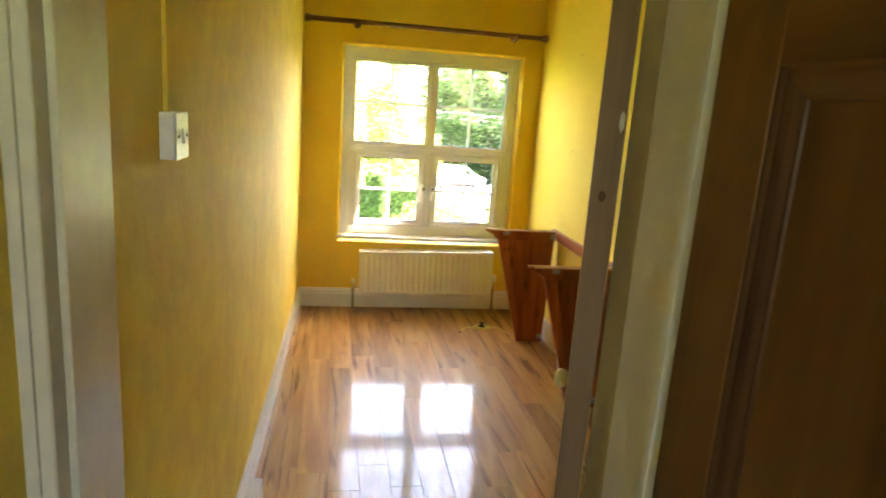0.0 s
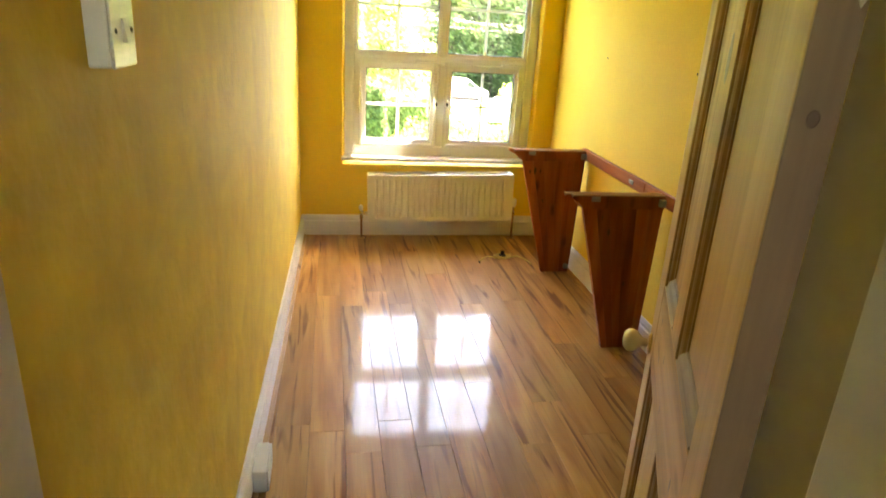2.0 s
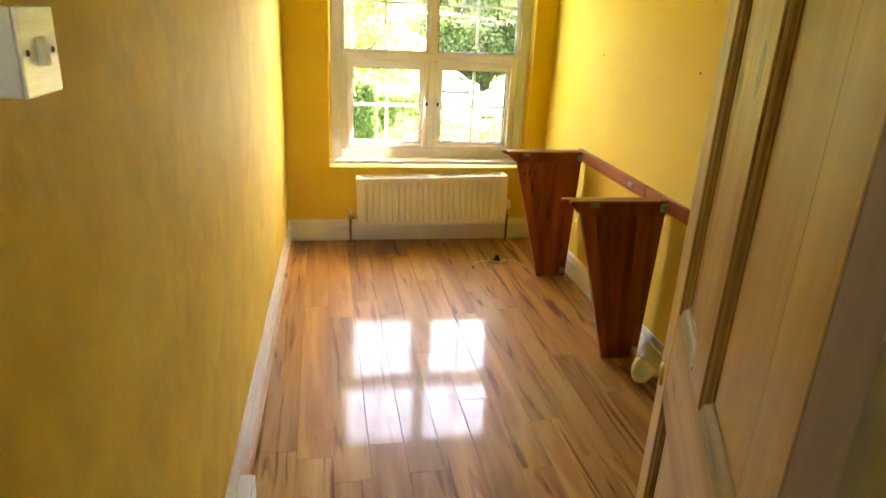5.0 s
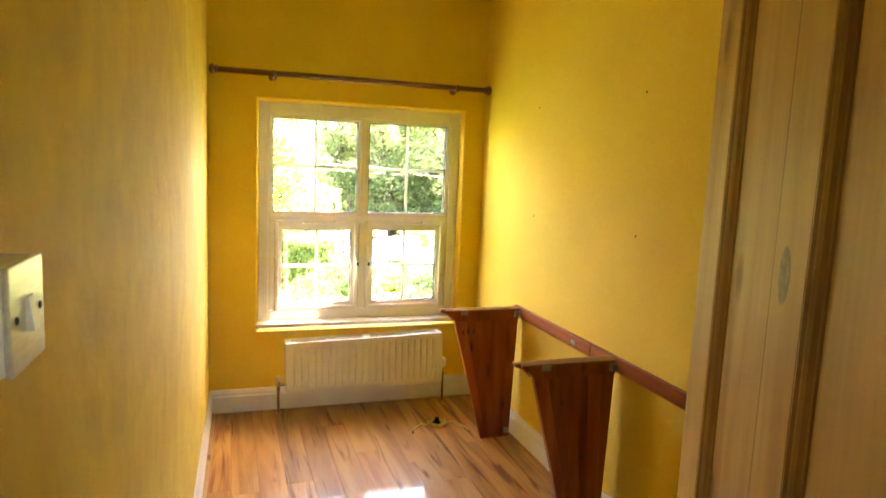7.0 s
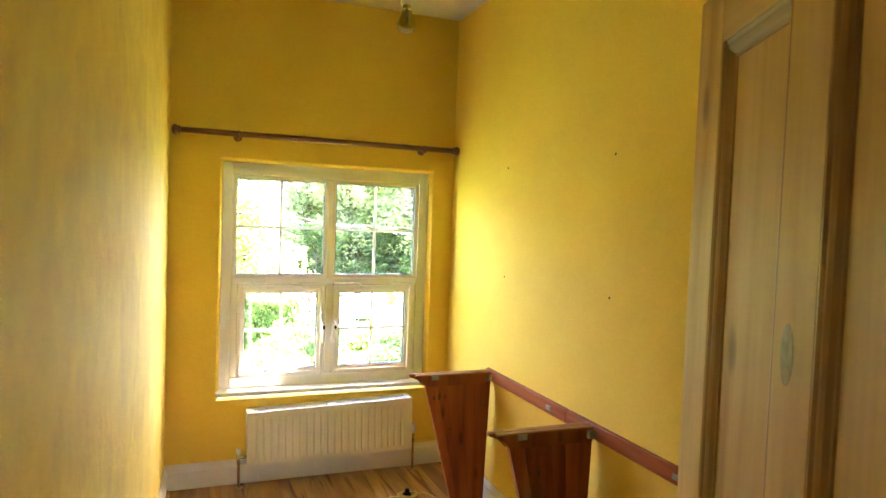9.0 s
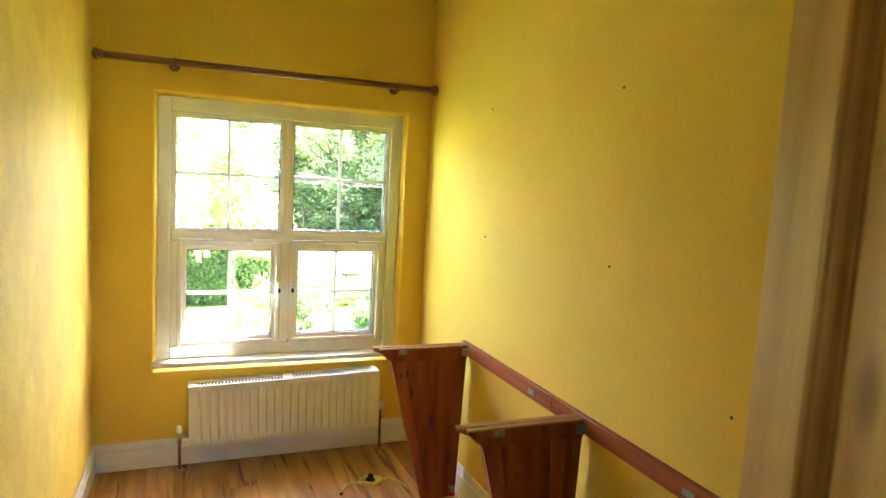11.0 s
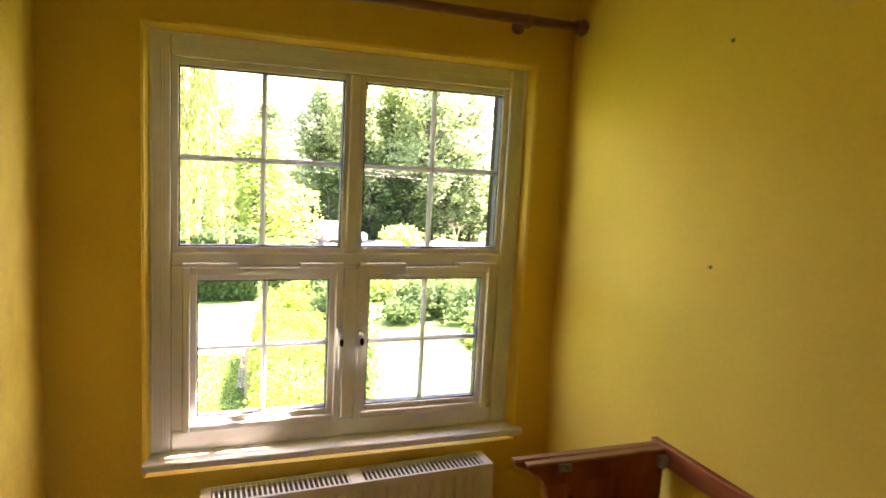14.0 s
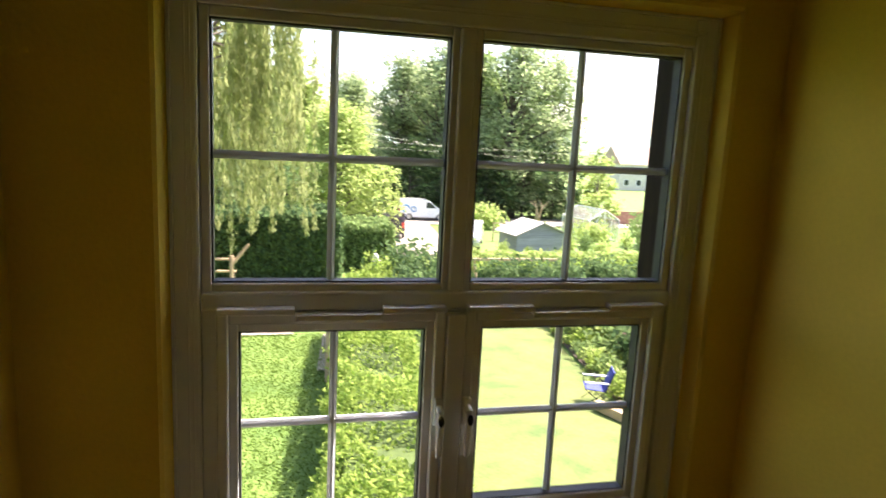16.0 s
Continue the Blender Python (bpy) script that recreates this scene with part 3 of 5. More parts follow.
rail("transom", (UX[0] - 0.022, FYF + 0.0015, QZ1 + 0.0455), (UX[3] + 0.022, FYB, UZ0 - 0.018), window)
rail("mullion", (QX[1] + 0.0455, FYF + 0.002, QZ0 - 0.044), (QX[2] - 0.0455, FYB, QZ1 + 0.0455), window)


def glazed(x0, x1, z0, z1, y, parent, bead=0.022):
    """A pane with chamfered beads, black gasket and a cross of glazing bars."""
    bm = bmesh.new()
    for lo, hi in (((x0 - bead, z0 - bead), (x0, z1 + bead)), ((x1, z0 - bead), (x1 + bead, z1 + bead)), ((x0, z0 - bead), (x1, z0)), ((x0, z1), (x1, z1 + bead))):
        boxes(bm, (lo[0], y - 0.022, lo[1]), (hi[0], y + 0.02, hi[1]), 0.004)
    part("glazing_bead", bm, UPVC, parent)
    bm = bmesh.new()
    g = 0.004
    for lo, hi in (((x0, z0), (x0 + g, z1)), ((x1 - g, z0), (x1, z1)), ((x0 + g, z0), (x1 - g, z0 + g)), ((x0 + g, z1 - g), (x1 - g, z1))):
        boxes(bm, (lo[0], y - 0.016, lo[1]), (hi[0], y + 0.016, hi[1]))
    part("gasket", bm, RUBBER, parent, "black rubber gasket")
    pane = part("pane", box_bm((x0 + g, y + 0.010, z0 + g), (x1 - g, y + 0.013, z1 - g)), GLASS, parent, "clear glass pane")
    pane.visible_shadow = False
    xm, zm = (x0 + x1) / 2, (z0 + z1) / 2
    o = [(-0.009, 0.009), (-0.009, 0.003), (-0.0065, 0.0015), (-0.003, -0.004), (0.003, -0.004), (0.0065, 0.0015), (0.009, 0.003), (0.009, 0.009)]
    part("glazing_bar", prism(bmesh.new(), [(xm + a, y + b) for a, b in o], z0 + g, z1 - g, "z"), BAR_GREY, parent, "pale grey upright glazing bar")
    part("glazing_bar", prism(bmesh.new(), [(y + 0.0006 + b * 0.95, zm + a) for a, b in o], x0 + g, x1 - g, "x"), BAR_GREY, parent, "pale grey level glazing bar")


glazed(UX[0], UX[1], UZ0, UZ1, GLY, window)
glazed(UX[2], UX[3], UZ0, UZ1, GLY, window)


def casement(x0, x1, hand):
    b = 0.045
    sash = part("casement", boxes(boxes(boxes(boxes(bmesh.new(),
        (x0 - b, FYF - 0.014, QZ0 - b), (x0 - 0.02, FYB - 0.02, QZ1 + b), 0.005),
        (x1 + 0.02, FYF - 0.014, QZ0 - b), (x1 + b, FYB - 0.02, QZ1 + b), 0.005),
        (x0 - 0.02, FYF - 0.013, QZ0 - b), (x1 + 0.02, FYB - 0.02, QZ0 - 0.02), 0.005),
        (x0 - 0.02, FYF - 0.013, QZ1 + 0.02), (x1 + 0.02, FYB - 0.02, QZ1 + b), 0.005), UPVC, window)
    glazed(x0, x1, QZ0, QZ1, GLY - 0.012, sash)
    hx = x1 + 0.034 if hand > 0 else x0 - 0.034
    zc = QZ0 + 0.235
    bm = bmesh.new()
    boxes(bm, (hx - 0.011, FYF - 0.030, zc - 0.015), (hx + 0.011, FYF - 0.014, zc + 0.055), 0.006)
    tube(bm, [(hx, FYF - 0.030, zc + 0.035), (hx, FYF - 0.045, zc + 0.03), (hx, FYF - 0.05, zc), (hx, FYF - 0.045, zc - 0.07), (hx, FYF - 0.042, zc - 0.085)], [0.008, 0.010, 0.010, 0.008, 0.006])
    part("window_handle", bm, UPVC, sash, "white casement handle")
    lk = part("handle_lock", lathe(bmesh.new(), [(0.0085, 0), (0.0085, 0.004)], pose(hx, FYF - 0.0595, zc + 0.014, 90) @ Matrix.Diagonal((0.8, 1.6, 1, 1)), 14), BLACK_PLASTIC, sash, "black key lock")
    xm = (x0 + x1) / 2
    for a, b_ in ((x0 - b + 0.002, xm - 0.09), (xm + 0.105, x1 + b - 0.002)):
        part("head_bead", box_bm((a, FYF - 0.030, QZ1 + 0.047), (b_, FYF + 0.002, QZ1 + 0.060), 0.003), UPVC, window, "short white bead over the casement")
    part("trickle_vent", boxes(bmesh.new(), (xm - 0.088, FYF - 0.032, QZ1 + 0.030), (xm + 0.103, FYF - 0.0145, QZ1 + 0.046), 0.004), UPVC, sash, "small white trickle vent")
    return sash


casement(QX[0], QX[1], 1)
casement(QX[2], QX[3], -1)
sill = part("window_sill", boxes(bmesh.new(), (WX0 - 0.02, BY - 0.032, WZ0 - 0.024), (WX1 + 0.04, FYF + 0.02, WZ0 + 0.002), 0.008), WHITE_GLOSS, window, "white gloss window board")
# outer sill
structure("outer_sill", box_bm((WX0 - 0.05, FYB, WZ0 - 0.09), (WX1 + 0.05, BY + T + 0.06, WZ0 - 0.05), 0.006), RENDER_WALL, "pale stone outer window sill", "sill")

# ---- curtain pole ----
pole = thing("curtain_pole", "dark walnut wooden curtain pole with ball finials", "curtain pole")
PZ, PY = 2.013, 7.045
part("pole", tube(bmesh.new(), [(0.40, PY, PZ), (1.99, PY, PZ)], 0.0165, 14), ROD_WOOD, pole, smooth=True)
for x, s in ((0.40, -1), (1.985, 1)):
    part("finial", lathe(bmesh.new(), [(0.0165, 0), (0.023, 0.003), (0.023, 0.009), (0.015, 0.012), (0.024, 0.017), (0.029, 0.028), (0.024, 0.039), (0.010, 0.045)], pose(x, PY, PZ, 0, 90 * s, 0), 18), ROD_WOOD, pole, "turned ball finial", True)
for x in (0.70, 1.80):
    bm = lathe(bmesh.new(), [(0.024, 0), (0.024, 0.010), (0.011, 0.014), (0.011, 0.052)], pose(x, BY, PZ - 0.012, 90), 14)
    lathe(bm, [(0.019, -0.010), (0.024, -0.004), (0.024, 0.004), (0.019, 0.010)], pose(x, PY, PZ - 0.004, 0, 90), 16)
    part("bracket", bm, ROD_WOOD, pole, "turned wooden pole bracket", True)

# ---- radiator ----
RX0, RX1, RZ0, RZ1, RYF = 0.786, 1.765, 0.130, 0.447, 6.990
rad = thing("radiator", "cream enamelled steel panel radiator, tilted on the wall", "radiator", m=Matrix.Translation((RX0, 0, RZ0)) @ pose(0, 0, 0, 0, -1.45, 0))
W, Hh, RD = RX1 - RX0, RZ1 - RZ0, 0.108
bm = bmesh.new()
n = 22
prof = [(0.0, 0.0), (0.03, 0.0)]
for k in range(n):
    u = 0.04 + (W - 0.08) * k / n
    d = (W - 0.08) / n
    prof += [(u + d * 0.06, 0.0), (u + d * 0.16, 0.0025), (u + d * 0.26, 0.007), (u + d * 0.40, 0.007), (u + d * 0.50, 0.0025), (u + d * 0.60, 0.0)]
prof += [(W - 0.03, 0.0), (W, 0.0)]
levels = [(0.0, 0.0), (0.022, 0.0), (0.04, 1.0), (Hh - 0.04, 1.0), (Hh - 0.022, 0.0), (Hh - 0.001, 0.0)]
grid = [[bm.verts.new((x, RYF + dep * f, z)) for x, dep in prof] for z, f in levels]
for u, v in zip(grid, grid[1:]):
    for k in range(len(u) - 1):
        bm.faces.new((u[k], u[k + 1], v[k + 1], v[k]))
boxes(bm, (0.001, RYF + 0.0115, 0.001), (W - 0.001, RYF + 0.016, Hh - 0.012))
part("front_panel", bm, ENAMEL, rad, "fluted front panel")
part("back_panel", box_bm((0.004, RYF + RD - 0.014, 0.004), (W - 0.004, RYF + RD - 0.002, Hh - 0.004), 0.003), ENAMEL, rad)
for x in (0, W - 0.006):
    part("side_panel", box_bm((x - 0.001, RYF + 0.001, 0.012), (x + 0.007, RYF + RD, Hh + 0.001), 0.003), ENAMEL, rad)
bm = bmesh.new()
for k in range(56):
    x = 0.040 + (W - 0.08) * k / 55
    if abs(x - W / 2) > 0.022:
        boxes(bm, (x - 0.0028, RYF + 0.008, Hh - 0.003), (x + 0.0028, RYF + RD - 0.008, Hh))
boxes(bm, (0.006, RYF + 0.0, Hh - 0.003), (W - 0.006, RYF + 0.009, Hh + 0.0025), 0.001)
boxes(bm, (0.006, RYF + RD - 0.009, Hh - 0.003), (W - 0.006, RYF + RD, Hh + 0.0025), 0.001)
for x0, x1 in ((0.006, 0.032), (W / 2 - 0.02, W / 2 + 0.02), (W - 0.032, W - 0.006)):
    boxes(bm, (x0, RYF + 0.0085, Hh - 0.003), (x1, RYF + RD - 0.0085, Hh + 0.002))
part("top_grille", bm, UPVC, rad, "white slotted top grille")
# solid block whose near-black colour stands for the shade below the slots
part("grille_shade_block", box_bm((0.01, RYF + 0.018, 0.03), (W - 0.01, RYF + RD - 0.016, Hh - 0.012)), DARK_GAP, rad, "near-black block giving the shade inside the radiator")
for x, trv in ((-0.045, 0), (W + 0.022, 1)):
    zb = -RZ0 + 0.010 - (0.026 if x > 0 else -0.001)
    zv = 0.05 if not trv else 0.06
    valve = part("valve", tube(bmesh.new(), [(x, RYF + 0.055, zv - 0.035), (x, RYF + 0.055, zv + 0.022)], 0.012, 12), CHROME, rad, "chrome radiator valve", True)
    part("tail", tube(bmesh.new(), [(x, RYF + 0.055, zv), (x + (0.05 if not trv else -0.03), RYF + 0.055, zv)], 0.009, 12), CHROME, valve, "", True)
    part("valve_cap", lathe(bmesh.new(), [(0.011, 0), (0.013, 0.004), (0.013, 0.028), (0.009, 0.034)] if not trv else [(0.016, 0), (0.021, 0.006), (0.021, 0.045), (0.016, 0.055)], pose(x, RYF + 0.055, zv + 0.022), 16), WHITE_PLASTIC, valve, "white plastic valve cap", True)
    part("pipe", tube(bmesh.new(), [(x, RYF + 0.055, zb), (x, RYF + 0.055, zv - 0.03)], 0.0078, 10), COPPER, rad, "tarnished copper pipe", True)
    part("pipe_collar", lathe(bmesh.new(), [(0.024, 0), (0.024, 0.003), (0.010, 0.006)], pose(x, RYF + 0.055, zb - 0.006), 14), BEADING, rad, "wooden pipe collar", True)

# ---- desk supports and wall battens ----
XF, XB0 = 1.576, 1.815      # top front edge, bottom front edge


def desk_support(y, label, scorched):
    """A tapered side panel of glued strips that once carried a desk top."""
    top, xw, th = 0.755, RX - 0.022, 0.024
    s = thing("desk_support", label, "desk support", (0, y, 0), "desk supports on the wall")
    n = 6
    for k in range(n):
        a, b = k / n, (k + 1) / n
        xb0, xb1 = XB0 + (xw - 0.02 - XB0) * a, XB0 + (xw - 0.02 - XB0) * b
        xt0, xt1 = XF + 0.055 + (xw - XF - 0.055) * a, XF + 0.055 + (xw - XF - 0.055) * b
        bm = prism(bmesh.new(), [(xb0, 0.003), (xb1 - 0.0006, 0.003), (xt1 - 0.0006, top - 0.062), (xt0, top - 0.062)], 0, th, "y")
        part("board", bm, RED_PINE, s)
    arc = [(XF + 0.055, top - 0.061), (XF + 0.045, top - 0.05), (XF + 0.028, top - 0.030), (XF, top - 0.012)]
    bm = prism(bmesh.new(), [(xw, top - 0.061)] + arc + [(XF, top - 0.004), (xw, top - 0.004)], -0.004, 0.015, "y")
    part("top_rail", bm, RED_PINE, s, "red-stained top rail with a coved nose")
    bm = prism(bmesh.new(), [(xw, top - 0.061), (XF + 0.05, top - 0.061), (XF + 0.02, top - 0.030), (XF - 0.022, top - 0.012), (XF - 0.022, top - 0.004), (xw, top - 0.004)], 0.029, 0.048, "y")
    part("top_rail", bm, RED_PINE, s, "red-stained back rail with a coved nose")
    part("spacer", box_bm((XF + 0.075, 0.0152, top - 0.060), (xw, 0.0288, top - 0.005)), RED_PINE, s, "red-stained spacer between the rails")
    for y0, y1, x0 in ((-0.005, 0.0155, XF - 0.003), (0.0285, 0.049, XF - 0.025)):
        part("sawn_edge", box_bm((x0, y0, top - 0.004), (xw, y1, top + 0.003), 0.001), RAW_EDGE, s, "pale sawn top edge")
    part("sawn_edge", box_bm((XF + 0.075, 0.0158, top - 0.005), (xw, 0.0282, top + 0.001)), RED_PINE_Y, s)
    marks = ((0.105, 0.125, 0.008), (0.135, 0.118, 0.012), (0.168, 0.122, 0.007), (0.20, 0.30, 0.006)) if scorched else ((0.19, 0.17, 0.009), (0.30, 0.42, 0.007), (0.15, 0.10, 0.005))
    for dx, dz, rr in marks:
        part("burn_mark", lathe(bmesh.new(), [(rr, 0), (rr * 0.8, 0.0006)], pose(XF + dx, 0.0, top - dz, 90) @ Matrix.Diagonal((0.7, 1.7, 1, 1)), 14), BROWN_MOULD, s, "dark scorched knot")
    bm = boxes(bmesh.new(), (XF + 0.085, -0.012, top - 0.026), (XF + 0.125, -0.004, top - 0.004), 0.002)
    lathe(bm, [(0.005, 0), (0.005, 0.004)], pose(XF + 0.096, -0.012, top - 0.015, 90), 8)
    lathe(bm, [(0.005, 0), (0.005, 0.004)], pose(XF + 0.114, -0.012, top - 0.015, 90), 8)
    part("fixing_plate", bm, STEEL, s, "small steel fixing plate")
    part("corner_block", box_bm((xw - 0.03, -0.026, top - 0.045), (xw - 0.002, -0.004, top - 0.012), 0.003), STEEL, s, "grey corner fixing block")
    part("corner_block", box_bm((xw - 0.055, -0.022, 0.03), (xw - 0.03, -0.001, 0.058), 0.003), STEEL, s, "grey corner fixing block")
    return s


desk_support(6.42, "red-stained pine desk support panel, tapered, by the radiator", True)
desk_support(5.452, "red-stained pine desk support panel, tapered, without its desk top", False)
for y0, y1, lab in ((5.66, 6.485, "red-stained pine batten screwed to the wall"), (4.10, 5.655, "longer red-stained pine batten on the wall")):
    b = thing("wall_batten", lab, "batten", group="battens on the wall")
    part("strip", box_bm((RX - 0.021, y0, 0.703), (RX, y1, 0.764), 0.003), RED_PINE_Y, b)
    ym = y0 + 0.14 if y0 > 5 else y1 - 0.7
    part("fixing_plate", boxes(bmesh.new(), (RX - 0.026, ym - 0.022, 0.722), (RX - 0.019, ym + 0.022, 0.742), 0.002), STEEL, b, "small steel fixing plate")
for y, z in ((5.413, 1.863), (5.411, 1.287), (6.35, 1.864), (6.345, 1.286), (4.86, 0.98), (4.62, 1.5)):
    h = part("screw_hole", lathe(bmesh.new(), [(0.0055, 0), (0.0045, 0.0015), (0.002, 0.002)], pose(RX, y, z, 0, -90), 10), EARTH)
    tagged(h, "small dark screw hole in the yellow wall", "screw hole", "screw holes in the wall")


# ---- panelled doors ----
def panel_door(width, height, m, stile, rails, mould, name, label, knob_side=0, top=0.115, worn=None, st=0.104, mu=0.090, xm=0.387):
    """Four panels, x from hinge to free edge, front at y = 0 (facing -y), thickness to +y."""
    d = thing(name, label, "door", m=m)
    th = 0.043
    zs = [0.008, 0.21, 0.715, 0.915, height - top, height]
    for x in (0, width - st):
        part("stile", box_bm((x, 0, zs[0]), (x + st, th, zs[5]), 0.003), stile, d)
    for a, b in ((0, 1), (2, 3), (4, 5)):
        part("door_rail", box_bm((st, 0.0004, zs[a]), (width - st, th - 0.0004, zs[b]), 0.001), rails, d)
    for a, b in ((1, 2), (3, 4)):
        part("muntin", box_bm((xm - mu / 2, 0.0008, zs[a]), (xm + mu / 2, th - 0.0008, zs[b]), 0.001), stile, d)
        for x0, x1 in ((st, xm - mu / 2), (xm + mu / 2, width - st)):
            part("panel", box_bm((x0, 0.0165, zs[a]), (x1, 0.026, zs[b])), stile, d)
            w = 0.032
            pr = [(0.0, 0.017), (0.0, 0.0015), (0.004, 0.0012), (0.009, 0.0045), (0.013, 0.005), (0.020, 0.0075), (0.026, 0.0125), (0.030, 0.0135), (w, 0.017)]
            bm = bmesh.new()
            prism(bm, [(x0 + p, q) for p, q in pr], zs[a], zs[b], "z")
            prism(bm, [(x1 - p, q) for p, q in pr], zs[a], zs[b], "z")
            part("moulding", bm, mould, d, "dark upright panel moulding")
            bm = bmesh.new()
            prism(bm, [(q, zs[a] + p) for p, q in pr], x0 + w * 0.5, x1 - w * 0.5, "x")
            prism(bm, [(q, zs[b] - p) for p, q in pr], x0 + w * 0.5, x1 - w * 0.5, "x")
            part("moulding", bm, worn or rails, d, "worn level panel moulding")
            bk = bmesh.new()
            for lo, hi in (((x0, zs[a]), (x0 + 0.018, zs[b])), ((x1 - 0.018, zs[a]), (x1, zs[b]))):
                boxes(bk, (lo[0], 0.0262, lo[1]), (hi[0], 0.036, hi[1]), 0.003)
            part("moulding", bk, mould, d)
    if knob_side:
        kx, kz = width - 0.050, 0.738
        knob = part("door_knob", lathe(bmesh.new(), [(0.010, 0.0), (0.010, 0.020), (0.016, 0.026), (0.026, 0.036), (0.029, 0.046), (0.027, 0.056), (0.018, 0.064), (0.006, 0.067)], pose(kx, 0, kz, 90), 24), CERAMIC, d, "cream ceramic door knob", True)
        part("rose", lathe(bmesh.new(), [(0.026, 0.0), (0.026, 0.003), (0.019, 0.007), (0.013, 0.008)], pose(kx, 0, kz, 90), 24), BRASS, knob, "brass knob rose", True)
        part("lock_plate", box_bm((width - 0.0005, 0.008, kz - 0.07), (width + 0.0015, 0.030, kz + 0.07), 0.0005), BRASS, d, "worn brass lock plate")
    if knob_side:
        part("hinge_edge", box_bm((-0.0022, 0.001, 0.01), (-0.0002, th - 0.001, height - 0.002)), HINGE_EDGE, d, "dirty dark unpainted hinge edge")
        part("filler_patch", lathe(bmesh.new(), [(0.008, 0), (0.006, 0.002), (0.003, 0.003)], pose(-0.0022, 0.036, 1.50, 0, -90) @ Matrix.Diagonal((2.1, 0.55, 1, 1)), 6), CREAM_GLOSS, d, "white filler patch in the edge")
        for kx_, kz_, kr_ in ((xm + 0.012, 1.418, 0.024), (width - 0.055, 1.73, 0.009), (width - 0.042, 1.243, 0.009), (width - 0.10, 1.58, 0.006), (0.292, 1.74, 0.004), (0.299, 1.713, 0.005), (0.277, 1.697, 0.0045),
                              (0.258, 1.754, 0.004), (width - 0.06, 1.02, 0.007), (0.06, 1.20, 0.013), (width - 0.19, 0.86, 0.006), (width - 0.25, 0.80, 0.007), (width - 0.33, 0.84, 0.006), (width - 0.40, 0.77, 0.006), (0.05, 1.52, 0.008), (0.20, 0.80, 0.008)):
            part("knot", lathe(bmesh.new(), [(kr_, 0), (kr_ * 0.8, 0.0004)], pose(kx_, 0.0163 if 0.115 < kx_ < xm - mu / 2 and kz_ > 0.93 else 0.0006, kz_, 90) @ Matrix.Diagonal((0.75, 1.7, 1, 1)), 16), KNOT, d, "grey-brown knot in the pine")
        part("latch_hole", lathe(bmesh.new(), [(0.007, 0), (0.006, 0.0006)], pose(-0.0022, 0.020, 1.385, 0, -90) @ Matrix.Diagonal((1.25, 0.85, 1, 1)), 12), BROWN_MOULD, d, "dark knot in the edge")
    for z in (0.22, height - 0.25):
        hg = part("hinge", tube(boxes(bmesh.new(), (-0.002, 0.004, z - 0.045), (0.0002, 0.034, z + 0.045)), [(-0.006, -0.003, z - 0.045), (-0.006, -0.003, z + 0.045)] if not knob_side else [(-0.006, th + 0.003, z - 0.045), (-0.006, th + 0.003, z + 0.045)], 0.006, 10), STEEL, d, "dull steel butt hinge")
    return d


HINGE, FREE = Vector((0.970, 3.419)), Vector((1.328, 4.203))
leaf = FREE - HINGE
ang = math.degrees(math.atan2(leaf.y, leaf.x))
# front face looks to the west, thickness to the east: mirror the leaf by turning it
door = panel_door(leaf.length, 1.985, pose(HINGE.x, HINGE.y, 0, 0, 0, ang) @ Matrix.Diagonal((1, -1, 1, 1)), PINE, PINE_X, PINE_DARK, "door_1", "stripped pine four-panel door standing open into the room", 1, top=0.098, worn=PINE_WORN, st=0.114, mu=0.102, xm=0.452)
door["kind"] = "structure"
dark_door = panel_door(0.775, 1.985, pose(GX1 - 0.012, 3.148, 0, 0, 0, -90), BROWN_DOOR, BROWN_DOOR_X, BROWN_MOULD, "door_2", "dark brown stained four-panel door, shut, on the landing", top=0.42)
dark_door["kind"] = "structure"

# ---- small fittings in the room ----
sw = thing("light_switch", "white surface light switch with a metal front plate", "light switch", m=pose(0.252, 3.762, 1.416, 0, 0, -1.45))
part("back_box", box_bm((0, -0.043, -0.043), (0.034, 0.043, 0.043), 0.004), WHITE_PLASTIC, sw)
plate = part("front_plate", box_bm((0.0342, -0.0435, -0.0435), (0.0385, 0.0435, 0.0435), 0.0018), PLATE, sw, "brushed metal front plate")
part("rocker", prism(bmesh.new(), [(0.0386, 0.014), (0.0386, -0.014), (0.045, -0.014), (0.041, 0.014)], -0.0075, 0.0075, "y"), WHITE_PLASTIC, plate, "white rocker")
for y in (-0.030, 0.030):
    part("screw", lathe(bmesh.new(), [(0.0036, 0), (0.003, 0.0012)], pose(0.0386, y, 0, 0, 90), 10), DARK_GAP, plate, "dark screw head")
trunk = structure("cable_trunking", box_bm((0.250, 3.747, 1.459), (0.268, 3.777, CZ), 0.003), YELLOW, "yellow painted cable trunking above the switch", "trunking")

sock = thing("socket_box", "white plastic socket box low on the skirting board", "socket box", (0.300, 4.65, 0.0))
part("box", box_bm((0.0, -0.075, 0.012), (0.042, 0.075, 0.092), 0.004), WHITE_PLASTIC, sock)
part("face_plate", box_bm((0.0425, -0.073, 0.014), (0.049, 0.073, 0.090), 0.003), WHITE_PLASTIC, sock)

lamp = thing("pendant_lamp", "clear unlit bulb on a white ceiling pendant", "pendant lamp", (1.105, 5.30, 0.012))
part("ceiling_rose", lathe(bmesh.new(), [(0.04, CZ - 0.028), (0.048, CZ - 0.02), (0.05, CZ)], seg=24), WHITE_PLASTIC, lamp, "", True)
part("flex", tube(bmesh.new(), [(0, 0, 2.33), (0, 0, CZ - 0.02)], 0.0035, 8), WHITE_PLASTIC, lamp, "white flex", True)
